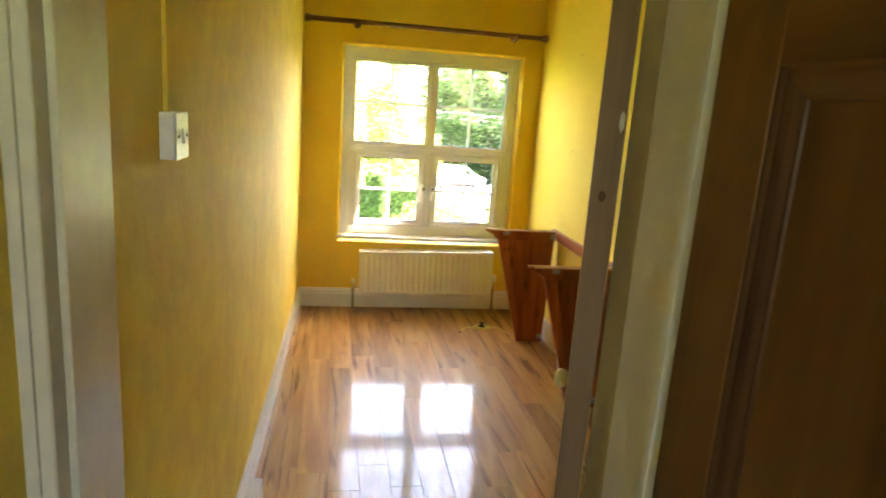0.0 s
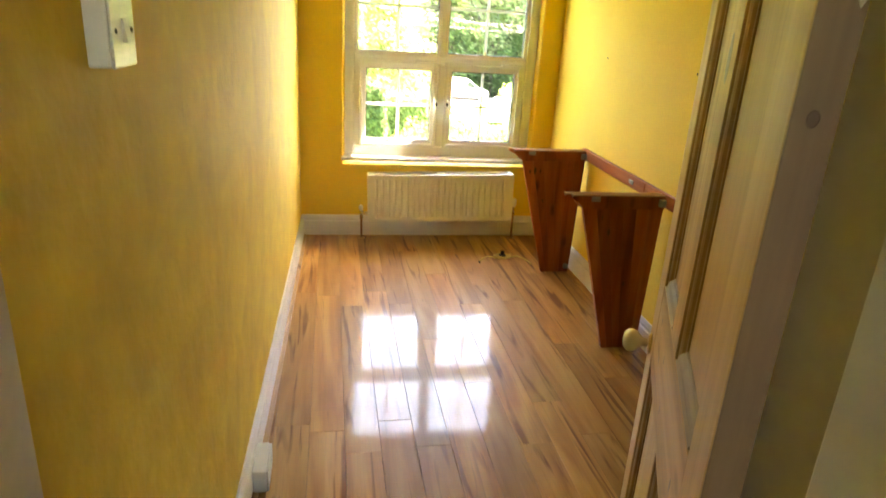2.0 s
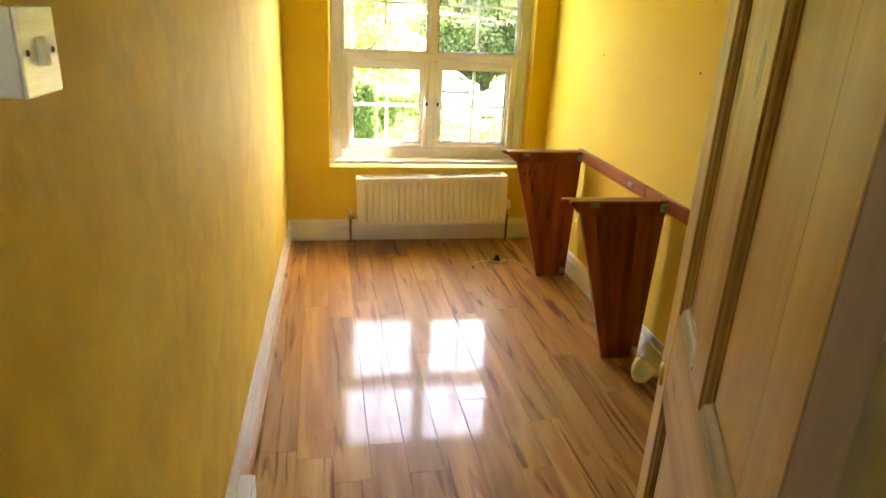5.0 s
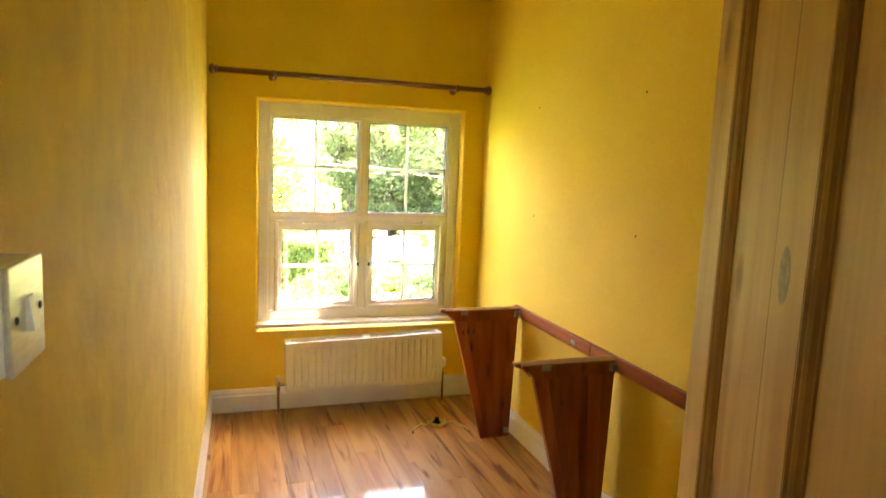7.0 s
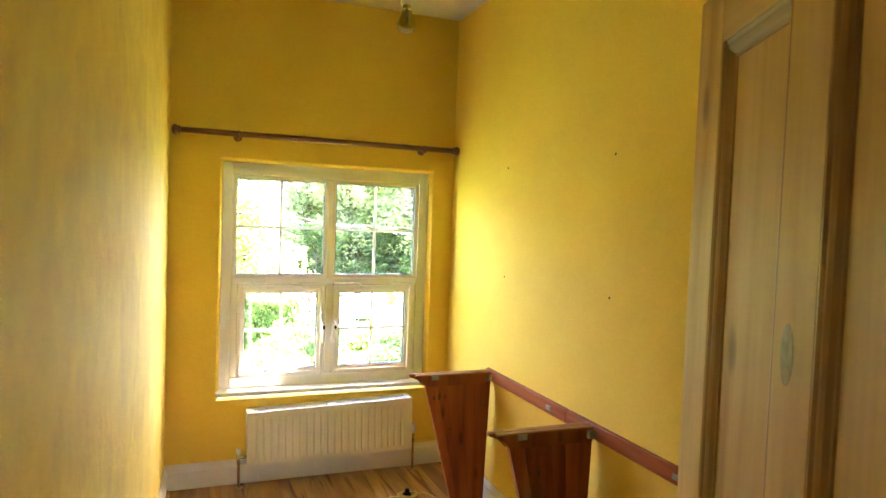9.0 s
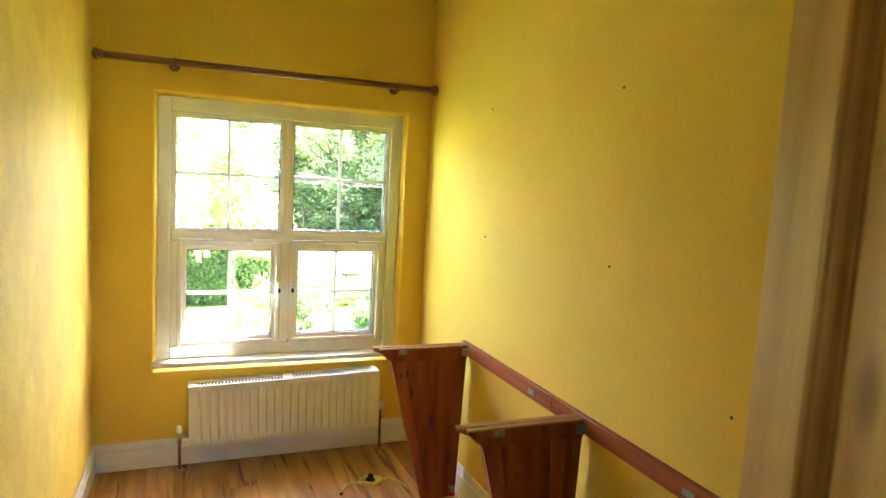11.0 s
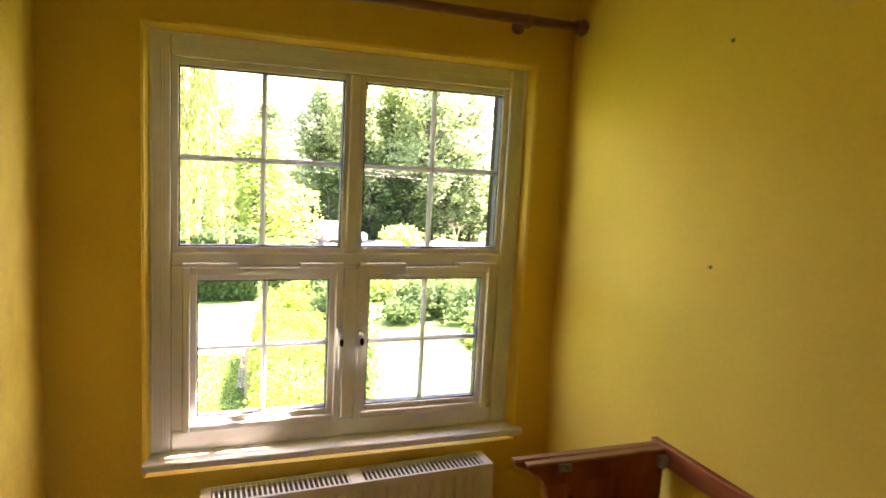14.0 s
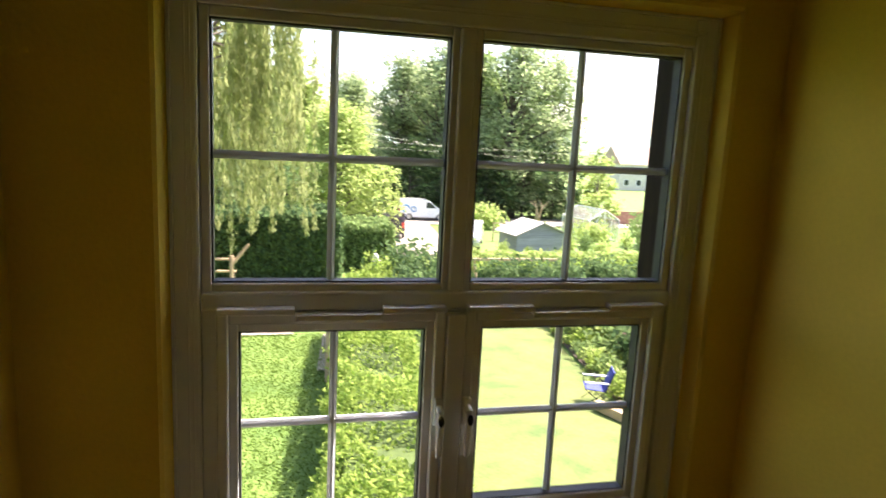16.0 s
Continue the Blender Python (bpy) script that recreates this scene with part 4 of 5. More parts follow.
holder = part("lamp_holder", lathe(bmesh.new(), [(0.010, 2.345), (0.017, 2.335), (0.019, 2.310), (0.019, 2.292), (0.0205, 2.290), (0.0205, 2.262), (0.018, 2.258)][::-1], seg=20), WHITE_PLASTIC, lamp, "white lamp holder", True)
part("ring", lathe(bmesh.new(), [(0.0208, 2.300), (0.0212, 2.302), (0.0208, 2.304)], seg=20), BLACK_PLASTIC, holder)
bulb = part("bulb", lathe(bmesh.new(), [(0.004, 2.168), (0.016, 2.171), (0.026, 2.181), (0.030, 2.197), (0.027, 2.215), (0.019, 2.235), (0.014, 2.250), (0.0135, 2.258)], seg=24), BULB_GLASS, lamp, "clear glass bulb", True)
bulb.visible_shadow = False
part("bulb_cap", lathe(bmesh.new(), [(0.013, 2.246), (0.0138, 2.262)], seg=18), BRASS, bulb, "metal bulb cap")
part("filament_stem", tube(bmesh.new(), [(0, 0, 2.195), (0.004, 0, 2.21), (0, 0, 2.25)], [0.003, 0.004, 0.006], 8), STEEL, bulb)

plug = thing("plug_adaptor", "black plug with a coiled pale yellow cable on the floor", "cable", (1.63, 6.66, 0.0))
bm = boxes(bmesh.new(), (-0.022, -0.016, 0.0), (0.022, 0.016, 0.028), 0.006)
boxes(bm, (-0.012, -0.010, 0.027), (0.012, 0.010, 0.050), 0.004)
part("plug", bm, BLACK_PLASTIC, plug)
pts = []
for k in range(61):
    a = 2 * math.pi * k / 20
    pts.append((0.055 * math.cos(a) + 0.004 * math.sin(3 * a), 0.035 * math.sin(a), 0.008 + 0.007 * (k / 30) * (1 + 0.3 * math.sin(5 * a))))
part("coil", tube(bmesh.new(), pts, 0.0048, 7), YELLOW_CABLE, plug, "coiled pale yellow cable", True)
part("tail", tube(bmesh.new(), [(-0.05, 0, 0.008), (-0.09, 0.02, 0.006), (-0.13, -0.01, 0.005), (-0.165, -0.07, 0.004)], 0.0045, 7), YELLOW_CABLE, plug, "", True)
part("tail", tube(bmesh.new(), [(0.05, 0, 0.008), (0.10, 0.01, 0.012), (0.14, -0.03, 0.006), (0.16, -0.08, 0.004), (0.158, -0.11, 0.004)], 0.0045, 7), YELLOW_CABLE, plug, "", True)
part("tip", box_bm((-0.171, -0.084, 0.0), (-0.161, -0.066, 0.009), 0.002), BLACK_PLASTIC, plug, "dark cable end")

keys = thing("key_bunch", "bunch of keys with a black fob lying on the floor", "keys", m=pose(1.262, 4.295, 0, 0, 0, 0))
part("fob", box_bm((-0.019, -0.095, 0.001), (0.021, -0.025, 0.014), 0.006), BLACK_PLASTIC, keys, "black remote key fob")
part("button", lathe(bmesh.new(), [(0.005, 0.014), (0.004, 0.0155)], pose(0.004, -0.078, 0), 12), CHROME, keys, "silver button")
bm = prism(bmesh.new(), [(-0.012, 0.02), (0.004, 0.024), (-0.012, 0.105), (-0.030, 0.100)], 0.002, 0.010, "z")
part("strap", bm, BLACK_PLASTIC, keys, "black leather strap")
part("ring", tube(bmesh.new(), [(0.012 * math.cos(a) - 0.008, 0.012 * math.sin(a) + 0.0, 0.004) for a in [k * 0.35 for k in range(19)]], 0.0013, 6), CHROME, keys, "steel key ring")
part("key", boxes(boxes(bmesh.new(), (-0.075, -0.016, 0.0015), (-0.02, -0.010, 0.0035)), (-0.03, -0.022, 0.0012), (-0.008, -0.002, 0.0038), 0.001), BRASS, keys, "brass key")
part("key", prism(bmesh.new(), [(-0.05, 0.035), (-0.046, 0.039), (-0.015, 0.016), (-0.019, 0.010)], 0.002, 0.004, "z"), CHROME, keys, "steel key")


# ---- outside: ground ----
def gz(y):
    return -3.3 - 0.045 * (min(max(y, 7.0), 80.0) - 7.0)


def sheet(name, xs, ys, lift, material, label, category):
    """Ground that follows the slope, from edges xs(y) to xs(y)."""
    bm = bmesh.new()
    rows = [[bm.verts.new((xs(y)[0] + (xs(y)[1] - xs(y)[0]) * k / 6, y, gz(y) + lift)) for k in range(7)] for y in ys]
    for u, v in zip(rows, rows[1:]):
        for k in range(6):
            bm.faces.new((u[k], u[k + 1], v[k + 1], v[k]))
    return structure(name, bm, material, label, category)


sheet("ground", lambda y: (-900, 900), [-900, 7.0, 80.0, 1500], 0.0, ROUGH_GRASS, "rough green grass running to the horizon", "ground")
STEP = [8 + 0.8 * k for k in range(21)]
sheet("lawn", lambda y: (3.4 + 0.06 * (y - 12), 7.2 + 0.16 * max(0, y - 15.5)), STEP, 0.03, GRASS, "sunlit mown lawn, pale and dry", "lawn")
sheet("garden_path", lambda y: (-12, 1.0), [23.5, 25.0, 26.5, 28.0], 0.04, GRAVEL, "pale gravel track across the garden", "path")
sheet("hedge_path", lambda y: (0.45 + 0.0894 * (y - 8.3), 1.08 + 0.0894 * (y - 8.3)), [20.2, 21, 22, 23.4], 0.045, GRAVEL, "narrow stony path along the hedge", "path")
sheet("drive", lambda y: (4.8, 9.5 + 0.12 * (y - 36)), [33.0, 42, 50, 60, 66], 0.05, GRAVEL, "pale gravel drive", "drive")
sheet("track", lambda y: (-30, 60), [58, 62, 66], 0.07, GRAVEL, "pale gravel lane in front of the woods", "lane")
sheet("flower_bed", lambda y: (7.3 + 0.16 * max(0, y - 15.5), 12.5), [12, 15.5, 18, 21, 24.5], 0.05, EARTH, "dark soil flower bed", "flower bed")
bm = bmesh.new()
rng = np.random.default_rng(4)
hill = [(-700, 5), (-420, 16), (-160, 12), (120, 20), (300, 30), (520, 26), (900, 12)]
rows = [[bm.verts.new((x, yy, (-8 + h * f))) for x, h in hill] for yy, f in ((520, 0.0), (640, 0.7), (800, 1.0), (1000, 1.1))]
for u, v in zip(rows, rows[1:]):
    for k in range(len(u) - 1):
        bm.faces.new((u[k], u[k + 1], v[k + 1], v[k]))
structure("backdrop_hills", bm, HILL_MAT, "low wooded hills far away", "hills")


# ---- foliage ----
def leaves(name, pts, size, material, parent=None, label="", flat=0.0, tall=1.0):
    """One mesh of small bent leaves at pts, each turned at random."""
    n = len(pts)
    a = rng.normal(size=(n, 3))
    a /= np.linalg.norm(a, axis=1)[:, None]
    b = np.cross(a, rng.normal(size=(n, 3)))
    b /= np.linalg.norm(b, axis=1)[:, None]
    if tall > 1:
        a[:, :2] *= 0.35
        a[:, 2] = -1
        a /= np.linalg.norm(a, axis=1)[:, None]
        b = np.cross(a, rng.normal(size=(n, 3)))
        b /= np.linalg.norm(b, axis=1)[:, None]
    if flat:
        up = np.array([0.0, 0.0, 1.0]) + (1 - flat) * rng.normal(size=(n, 3))
        up /= np.linalg.norm(up, axis=1)[:, None]
        a = np.cross(up, a)
        a /= np.linalg.norm(a, axis=1)[:, None]
        b = np.cross(up, a)
    nrm = np.cross(a, b)
    s = size * rng.uniform(0.6, 1.4, (n, 1))
    v = np.empty((n, 4, 3))
    v[:, 0] = pts - a * s * tall
    v[:, 1] = pts + b * s * 0.55 + nrm * s * 0.25
    v[:, 2] = pts + a * s * tall
    v[:, 3] = pts - b * s * 0.55 + nrm * s * 0.25
    me = bpy.data.meshes.new(name)
    me.from_pydata(v.reshape(-1, 3).tolist(), [], np.arange(n * 4).reshape(n, 4).tolist())
    me.materials.append(material)
    ob = new(name, me)
    ob.parent = parent
    if label:
        ob["label"] = label
    return ob


def blob_points(blobs, per):
    """Points in the outer parts of clumps: rows of centre and radii."""
    out = []
    for cx, cy, cz, rx, ry, rz in blobs:
        n = int(per * (rx * ry + rx * rz + ry * rz) / 3)
        d = rng.normal(size=(n, 3))
        d /= np.linalg.norm(d, axis=1)[:, None]
        r = rng.uniform(0.30, 1.0, (n, 1)) ** 0.6 * (1 + 0.28 * np.sin(d[:, :1] * 5 + cx) * np.sin(d[:, 1:2] * 6 + cy) + 0.2 * np.sin(d[:, 2:] * 9 + cz))
        r *= np.where(rng.uniform(size=(n, 1)) < 0.22, rng.uniform(1.0, 1.45, (n, 1)), 1.0)
        out.append(np.array([cx, cy, cz]) + d * r * np.array([rx, ry, rz]))
    return np.concatenate(out)


def tree(x, y, h, spread, material, label, size=0.35, per=70, clumps=16, low=0.25, name="tree", slim=1.0, clump=(0.17, 0.42)):
    z0 = gz(y)
    t = thing(name, label, "tree", (x, y, z0))
    bm = bmesh.new()
    lean = rng.normal(0, 0.03 * h, 2)
    tube(bm, [(0, 0, -0.1), (lean[0] * 0.3, lean[1] * 0.3, h * 0.3), (lean[0], lean[1], h * 0.85)], [0.022 * h, 0.016 * h, 0.004 * h], 9)
    blobs = []
    for k in range(clumps):
        f = low + (1 - low) * (k + 0.5) / clumps
        wide = spread * math.sin(math.pi * min(0.95, 0.22 + 0.74 * (f - low) / (1 - low))) ** 0.8 * slim
        a = k * 2.4 + rng.uniform(-0.5, 0.5)
        rr = wide * rng.uniform(0.25, 1.0)
        r = spread * rng.uniform(*clump)
        c = (math.cos(a) * rr, math.sin(a) * rr, h * f * 0.95 + rng.normal(0, 0.03 * h))
        blobs.append((*c, r, r, r * rng.uniform(0.7, 1.0)))
        tube(bm, [(lean[0] * f, lean[1] * f, h * f * 0.7), (c[0] * 0.6, c[1] * 0.6, h * f * 0.82), c], [0.007 * h, 0.005 * h, 0.002 * h], 5)
    part("trunk", bm, BARK, t, "grey-brown trunk with limbs", True)
    leaves("crown", blob_points(blobs, per), size, material, t, "leafy crown with gaps", flat=0.55)
    return t


def hedge(name, x0, x1, y0, y1, h, material, label, n, size, skew=0.0, wob=0.12):
    """A clipped hedge: a dark core under a coat of leaves."""
    z = gz((y0 + y1) / 2)
    hd = thing(name, label, "hedge", (0, 0, 0))
    # solid core; its dark colour paints the shade seen between the leaves
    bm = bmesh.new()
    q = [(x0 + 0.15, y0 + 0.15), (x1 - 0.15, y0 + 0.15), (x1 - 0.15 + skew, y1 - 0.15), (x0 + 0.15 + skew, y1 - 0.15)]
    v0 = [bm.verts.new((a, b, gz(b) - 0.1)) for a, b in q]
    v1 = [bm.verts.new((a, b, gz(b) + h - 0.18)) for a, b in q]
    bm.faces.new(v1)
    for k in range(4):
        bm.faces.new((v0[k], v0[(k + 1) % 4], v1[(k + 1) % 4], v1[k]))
    part("core", bm, HEDGE_CORE, hd, "solid dark green block giving the shade inside the hedge")
    w, l = x1 - x0, y1 - y0
    area = np.array([w * l, h * l, h * l, h * w, h * w])
    cnt = (n * area / area.sum()).astype(int)
    P = []
    for k, c in enumerate(cnt):
        u, v, d = rng.uniform(0, 1, c), rng.uniform(0, 1, c), rng.normal(0, 0.06, c)
        if k == 0:
            P.append(np.stack([u * w, v * l, np.full(c, h) + d], 1))
        elif k < 3:
            P.append(np.stack([np.full(c, 0.0 if k == 1 else w) + d, u * l, v * h], 1))
        else:
            P.append(np.stack([u * w, np.full(c, 0.0 if k == 3 else l) + d, v * h], 1))
    P = np.concatenate(P)
    wv = wob * (np.sin(P[:, 1] * 2.1 + P[:, 2] * 1.3) + 0.7 * np.sin(P[:, 0] * 3.7 + P[:, 1] * 4.3))
    P[:, 2] += wv * (P[:, 2] / h)
    P[:, 0] += x0 + skew * P[:, 1] / l + 0.5 * wv
    P[:, 1] += y0
    P[:, 2] += np.array([gz(b) for b in P[:, 1]])
    leaves("leaf_coat", P, size, material, hd, "coat of small leaves")
    return hd


hedge("garden_hedge", 0.98, 2.25, 8.3, 23.4, 1.48, LEAF_HEDGE, "sunlit clipped privet hedge beside the lawn", 52000, 0.040, skew=1.35, wob=0.22)
hedge("far_hedge", -6.5, 2.9, 32.5, 34.5, 2.7, LEAF_DARK, "tall dark clipped hedge beyond the gravel track", 14000, 0.11)
hedge("far_hedge", 3.2, 5.4, 34.5, 37.5, 2.0, LEAF_MID, "rounded brown-green hedge beside the drive", 6000, 0.10)
hedge("low_hedge", 6.0, 19.0, 31.5, 32.6, 0.55, LEAF_HEDGE, "low leafy hedge along the garden's end", 9000, 0.08)
hedge("low_hedge", 4.6, 6.6, 30.0, 31.4, 1.0, LEAF_LIGHT, "low pale green hedge by the gravel", 4000, 0.08)


def bush(x, y, r, h, material, label, size=0.09, per=900, name="bush"):
    b = thing(name, label, "bush", (x, y, gz(y)))
    bl = [(rng.normal(0, r * 0.35), rng.normal(0, r * 0.35), h * rng.uniform(0.3, 0.75), r * 0.6, r * 0.6, h * 0.36) for _ in range(7)]
    bm = bmesh.new()
    for c in bl:
        tube(bm, [(0, 0, -0.05), (c[0] * 0.7, c[1] * 0.7, c[2])], [0.03, 0.01], 5)
    part("stems", bm, BARK, b, "woody stems")
    leaves("foliage", blob_points(bl, per), size, material, b)
    return b


bush(4.4, 24.6, 1.2, 2.3, LEAF_DARK, "dark green shrub at the end of the hedge")
for k in range(13):
    y = 13.5 + 0.85 * k
    bush(8.3 + 0.16 * max(0, y - 15.5) + rng.uniform(-0.2, 0.5), y, rng.uniform(0.5, 0.8), rng.uniform(0.7, 1.5), (LEAF_MID, LEAF_HEDGE, LEAF_LIGHT, LEAF_DARK)[k % 4], "mixed border shrub in the flower bed", per=700)
for k in range(16):
    y = 15.3 + 0.58 * k
    bush(7.62 + 0.16 * max(0, y - 15.5) + rng.uniform(-0.1, 0.15), y, rng.uniform(0.28, 0.42), rng.uniform(0.35, 0.7), (LEAF_MID, LEAF_HEDGE, LEAF_LIGHT)[k % 3], "low border plant at the lawn's edge", per=1500, size=0.05)
for k in range(4):
    y = 15.5 + 1.3 * k
    bush(9.2 + rng.uniform(-0.2, 0.6), y, 0.5, 1.25, FLOWER if k % 2 else LEAF_LIGHT, "pink flowering plant in the border" if k % 2 else "pale green border plant", per=300, size=0.06)
for k in range(9):
    bush(7.5 + 0.9 * k, 27.5 + rng.uniform(-0.8, 0.8), 0.9, rng.uniform(0.9, 1.7), LEAF_DARK, "dark green shrub beyond the lawn", per=600)
bush(3.85, 21.2, 0.72, 2.1, LEAF_DARK, "dark green rounded shrub against the hedge's end", per=1500, size=0.07)
bush(3.25, 23.7, 0.8, 2.1, LEAF_HEDGE, "tall sunlit shrub growing out of the hedge", per=1400, size=0.06)
bush(2.56, 12.2, 0.24, 3.3, LEAF_MID, "tall slender climbing shrub beside the hedge", per=2600, size=0.05)
bush(2.78, 11.2, 0.3, 0.9, LEAF_HEDGE, "pale rose bush at the edge of the lawn", per=1500, size=0.05)
bush(15.9, 56.0, 1.9, 2.0, LEAF_LIGHT, "pale green spreading shrub by the lane", 0.16, 240)
bush(20.0, 44.5, 1.2, 1.5, LEAF_LIGHT, "light green allotment shrub", 0.12, 300)
bush(25.5, 45.0, 1.8, 2.6, LEAF_MID, "green shrub beside the greenhouse", 0.14, 300)
bush(17.5, 47.5, 1.0, 1.2, LEAF_LIGHT, "light green allotment shrub", 0.12, 300)
for x, y, h in ((12.2, 38.6, 1.0), (13.6, 38.2, 0.7), (15.9, 38.4, 1.1), (17.4, 39.6, 1.4), (18.9, 40.5, 0.8), (21.3, 42.0, 1.0), (23.2, 43.0, 1.3), (9.6, 36.0, 0.9)):
    bush(x, y, 0.45, h, (LEAF_LIGHT, LEAF_HEDGE, LEAF_MID)[int(x) % 3], "leafy allotment plant near the shed", 0.07, 900)
bare = thing("bare_shrub", "bare twisting stems of a cut shrub", "shrub", (19.4, 52.5, gz(52.5)))
for k in range(5):
    a = 1.3 * k
    part("stem", tube(bmesh.new(), [(0.1 * k, 0, -0.05), (0.1 * k + 0.15 * math.sin(a), 0.1, 1.1), (0.1 * k + 0.45 * math.sin(a), 0.15, 2.0), (0.1 * k + 0.9 * math.sin(a + 0.4), 0.2, 2.5)], [0.07, 0.055, 0.04, 0.02], 6), TIMBER, bare)
trestle = thing("garden_trestle", "weathered open timber trestle among the allotment beds", "trestle", (14.2, 47.0, gz(47.0)))
for x in (0.0, 0.75, 1.5):
    part("post", box_bm((x - 0.04, -0.04, -0.05), (x + 0.04, 0.04, 1.25), 0.008), TIMBER, trestle)
for z in (0.55, 0.9, 1.2):
    part("rail", box_bm((-0.06, -0.07, z), (1.56, -0.041, z + 0.07), 0.006), TIMBER, trestle)
hedge("allotment_hedge", 8.0, 24.0, 35.5, 36.6, 0.5, LEAF_LIGHT, "low sunlit allotment planting", 7000, 0.10)

tree(3.45, 41.0, 7.6, 3.3, LEAF_LIGHT, "round light green tree in full leaf", 0.12, 420, 44, 0.08)
tree(0.5, 37.2, 4.6, 1.6, LEAF_DARK, "dark green small tree behind the hedge", 0.22, 170, 12, 0.2)
for x, y, h, s, m_, lab in ((12.5, 74, 16.5, 3.6, LEAF_WOOD, "tall sunlit woodland tree"), (15.2, 69, 17.2, 3.6, LEAF_WOOD, "tall woodland tree at the lane"), (19.3, 71, 16.5, 3.8, LEAF_MID, "dark ivy-clad woodland tree"),
                            (22.4, 67, 17.6, 4.0, LEAF_WOOD, "tall woodland tree with haze in its leaf colour"), (26.3, 69, 17.2, 4.0, LEAF_WOOD, "tall woodland tree with bare stems"),
                            (17.5, 82, 16, 5.0, LEAF_MID, "dark woodland tree deep in the wood"), (25.0, 82, 16, 5.0, LEAF_MID, "dark woodland tree deep in the wood"),
                            (20.8, 75, 17.0, 4.2, LEAF_WOOD, "tall woodland tree with haze in its leaf colour"), (14.0, 78, 16.0, 4.2, LEAF_WOOD, "tall woodland tree behind the lane"), (6.2, 68, 12.8, 3.0, LEAF_WOOD, "pale sunlit tree beside the lane"), (1.0, 60, 12.0, 4.2, LEAF_LIGHT, "light green tree behind the willow"), (-4.0, 56, 13.0, 4.5, LEAF_WOOD, "pale green tree behind the willow"), (8.2, 86, 15, 4.2, LEAF_WOOD, "pale far woodland tree"), (-3.0, 80, 15, 6.0, LEAF_WOOD, "pale far woodland tree"), (-11.0, 78, 18, 7.0, LEAF_WOOD, "pale far woodland tree")):
    tree(x, y, h, s, m_, lab, 0.21, 95, 62, 0.05, slim=1.1, clump=(0.20, 0.48))
for x, y in ((12.0, 66.5), (16.0, 66.5), (19.5, 67.0), (23.0, 65.5), (26.5, 66.5)):
    tree(x, y, 7.0, 3.4, LEAF_DARK, "dark undergrowth tree at the foot of the wood", 0.20, 170, 16, 0.03)
tree(30.8, 66, 7.4, 2.4, LEAF_LIGHT, "yellow-green young tree beside the wood", 0.30, 100, 16, 0.08)
tree(27.3, 58, 5.4, 2.2, LEAF_LIGHT, "yellow-green shrubby tree by the allotment", 0.26, 120, 14, 0.05)
tree(41.0, 64, 6.0, 3.0, LEAF_MID, "green tree beyond the brick wall", 0.28, 100, 12, 0.1)

# weeping willow
wx, wy = -3.35, 26.5
wil = thing("willow_tree", "weeping willow with long hanging yellow-green fronds", "tree", (wx, wy, gz(wy)))
bm = bmesh.new()
tube(bm, [(0, 0, -0.1), (0.1, 0.1, 3.5), (-0.2, 0.3, 7.5), (0.1, 0.1, 11.0)], [0.38, 0.30, 0.2, 0.05], 10)
P = []
for k in range(60):
    a, rr = rng.uniform(0, 2 * math.pi), 4.8 * math.sqrt(rng.uniform(0.02, 1))
    top = 12.5 - 0.16 * rr * rr + rng.normal(0, 0.7)
    x, y = rr * math.cos(a), rr * math.sin(a)
    tube(bm, [(0, 0.1, 6 + rng.uniform(0, 3)), (x * 0.6, y * 0.6, top - 0.6), (x, y, top)], [0.08, 0.05, 0.02], 5)
    for q in range(7):
        length = rng.uniform(3.0, 7.8) * (0.65 + 0.35 * rr / 4.8)
        n = int(length * 52)
        f = np.sort(rng.uniform(0, 1, n))
        ox, oy, sway = *rng.normal(0, 0.30, 2), rng.normal(0, 0.4, 2)
        P.append(np.stack([x + ox + sway[0] * f ** 2 + rng.normal(0, 0.055, n), y + oy + sway[1] * f ** 2 + rng.normal(0, 0.055, n), top - length * f], 1))
part("trunk", bm, BARK, wil, "grey trunk with arching limbs", True)
leaves("fronds", np.concatenate(P), 0.048, LEAF_WILLOW, wil, "long hanging fronds", tall=2.0)

# rough grass blades beside the hedge
n = 64000
gp = np.stack([rng.uniform(-5, 2.3, n), rng.uniform(9, 23.5, n), np.zeros(n)], 1)
gp[:, 2] = [gz(b) + 0.05 for b in gp[:, 1]]
tagged(leaves("rough_grass", gp, 0.023, LEAF_GRASS), "long rough grass beside the hedge", "grass", kind="stuff")

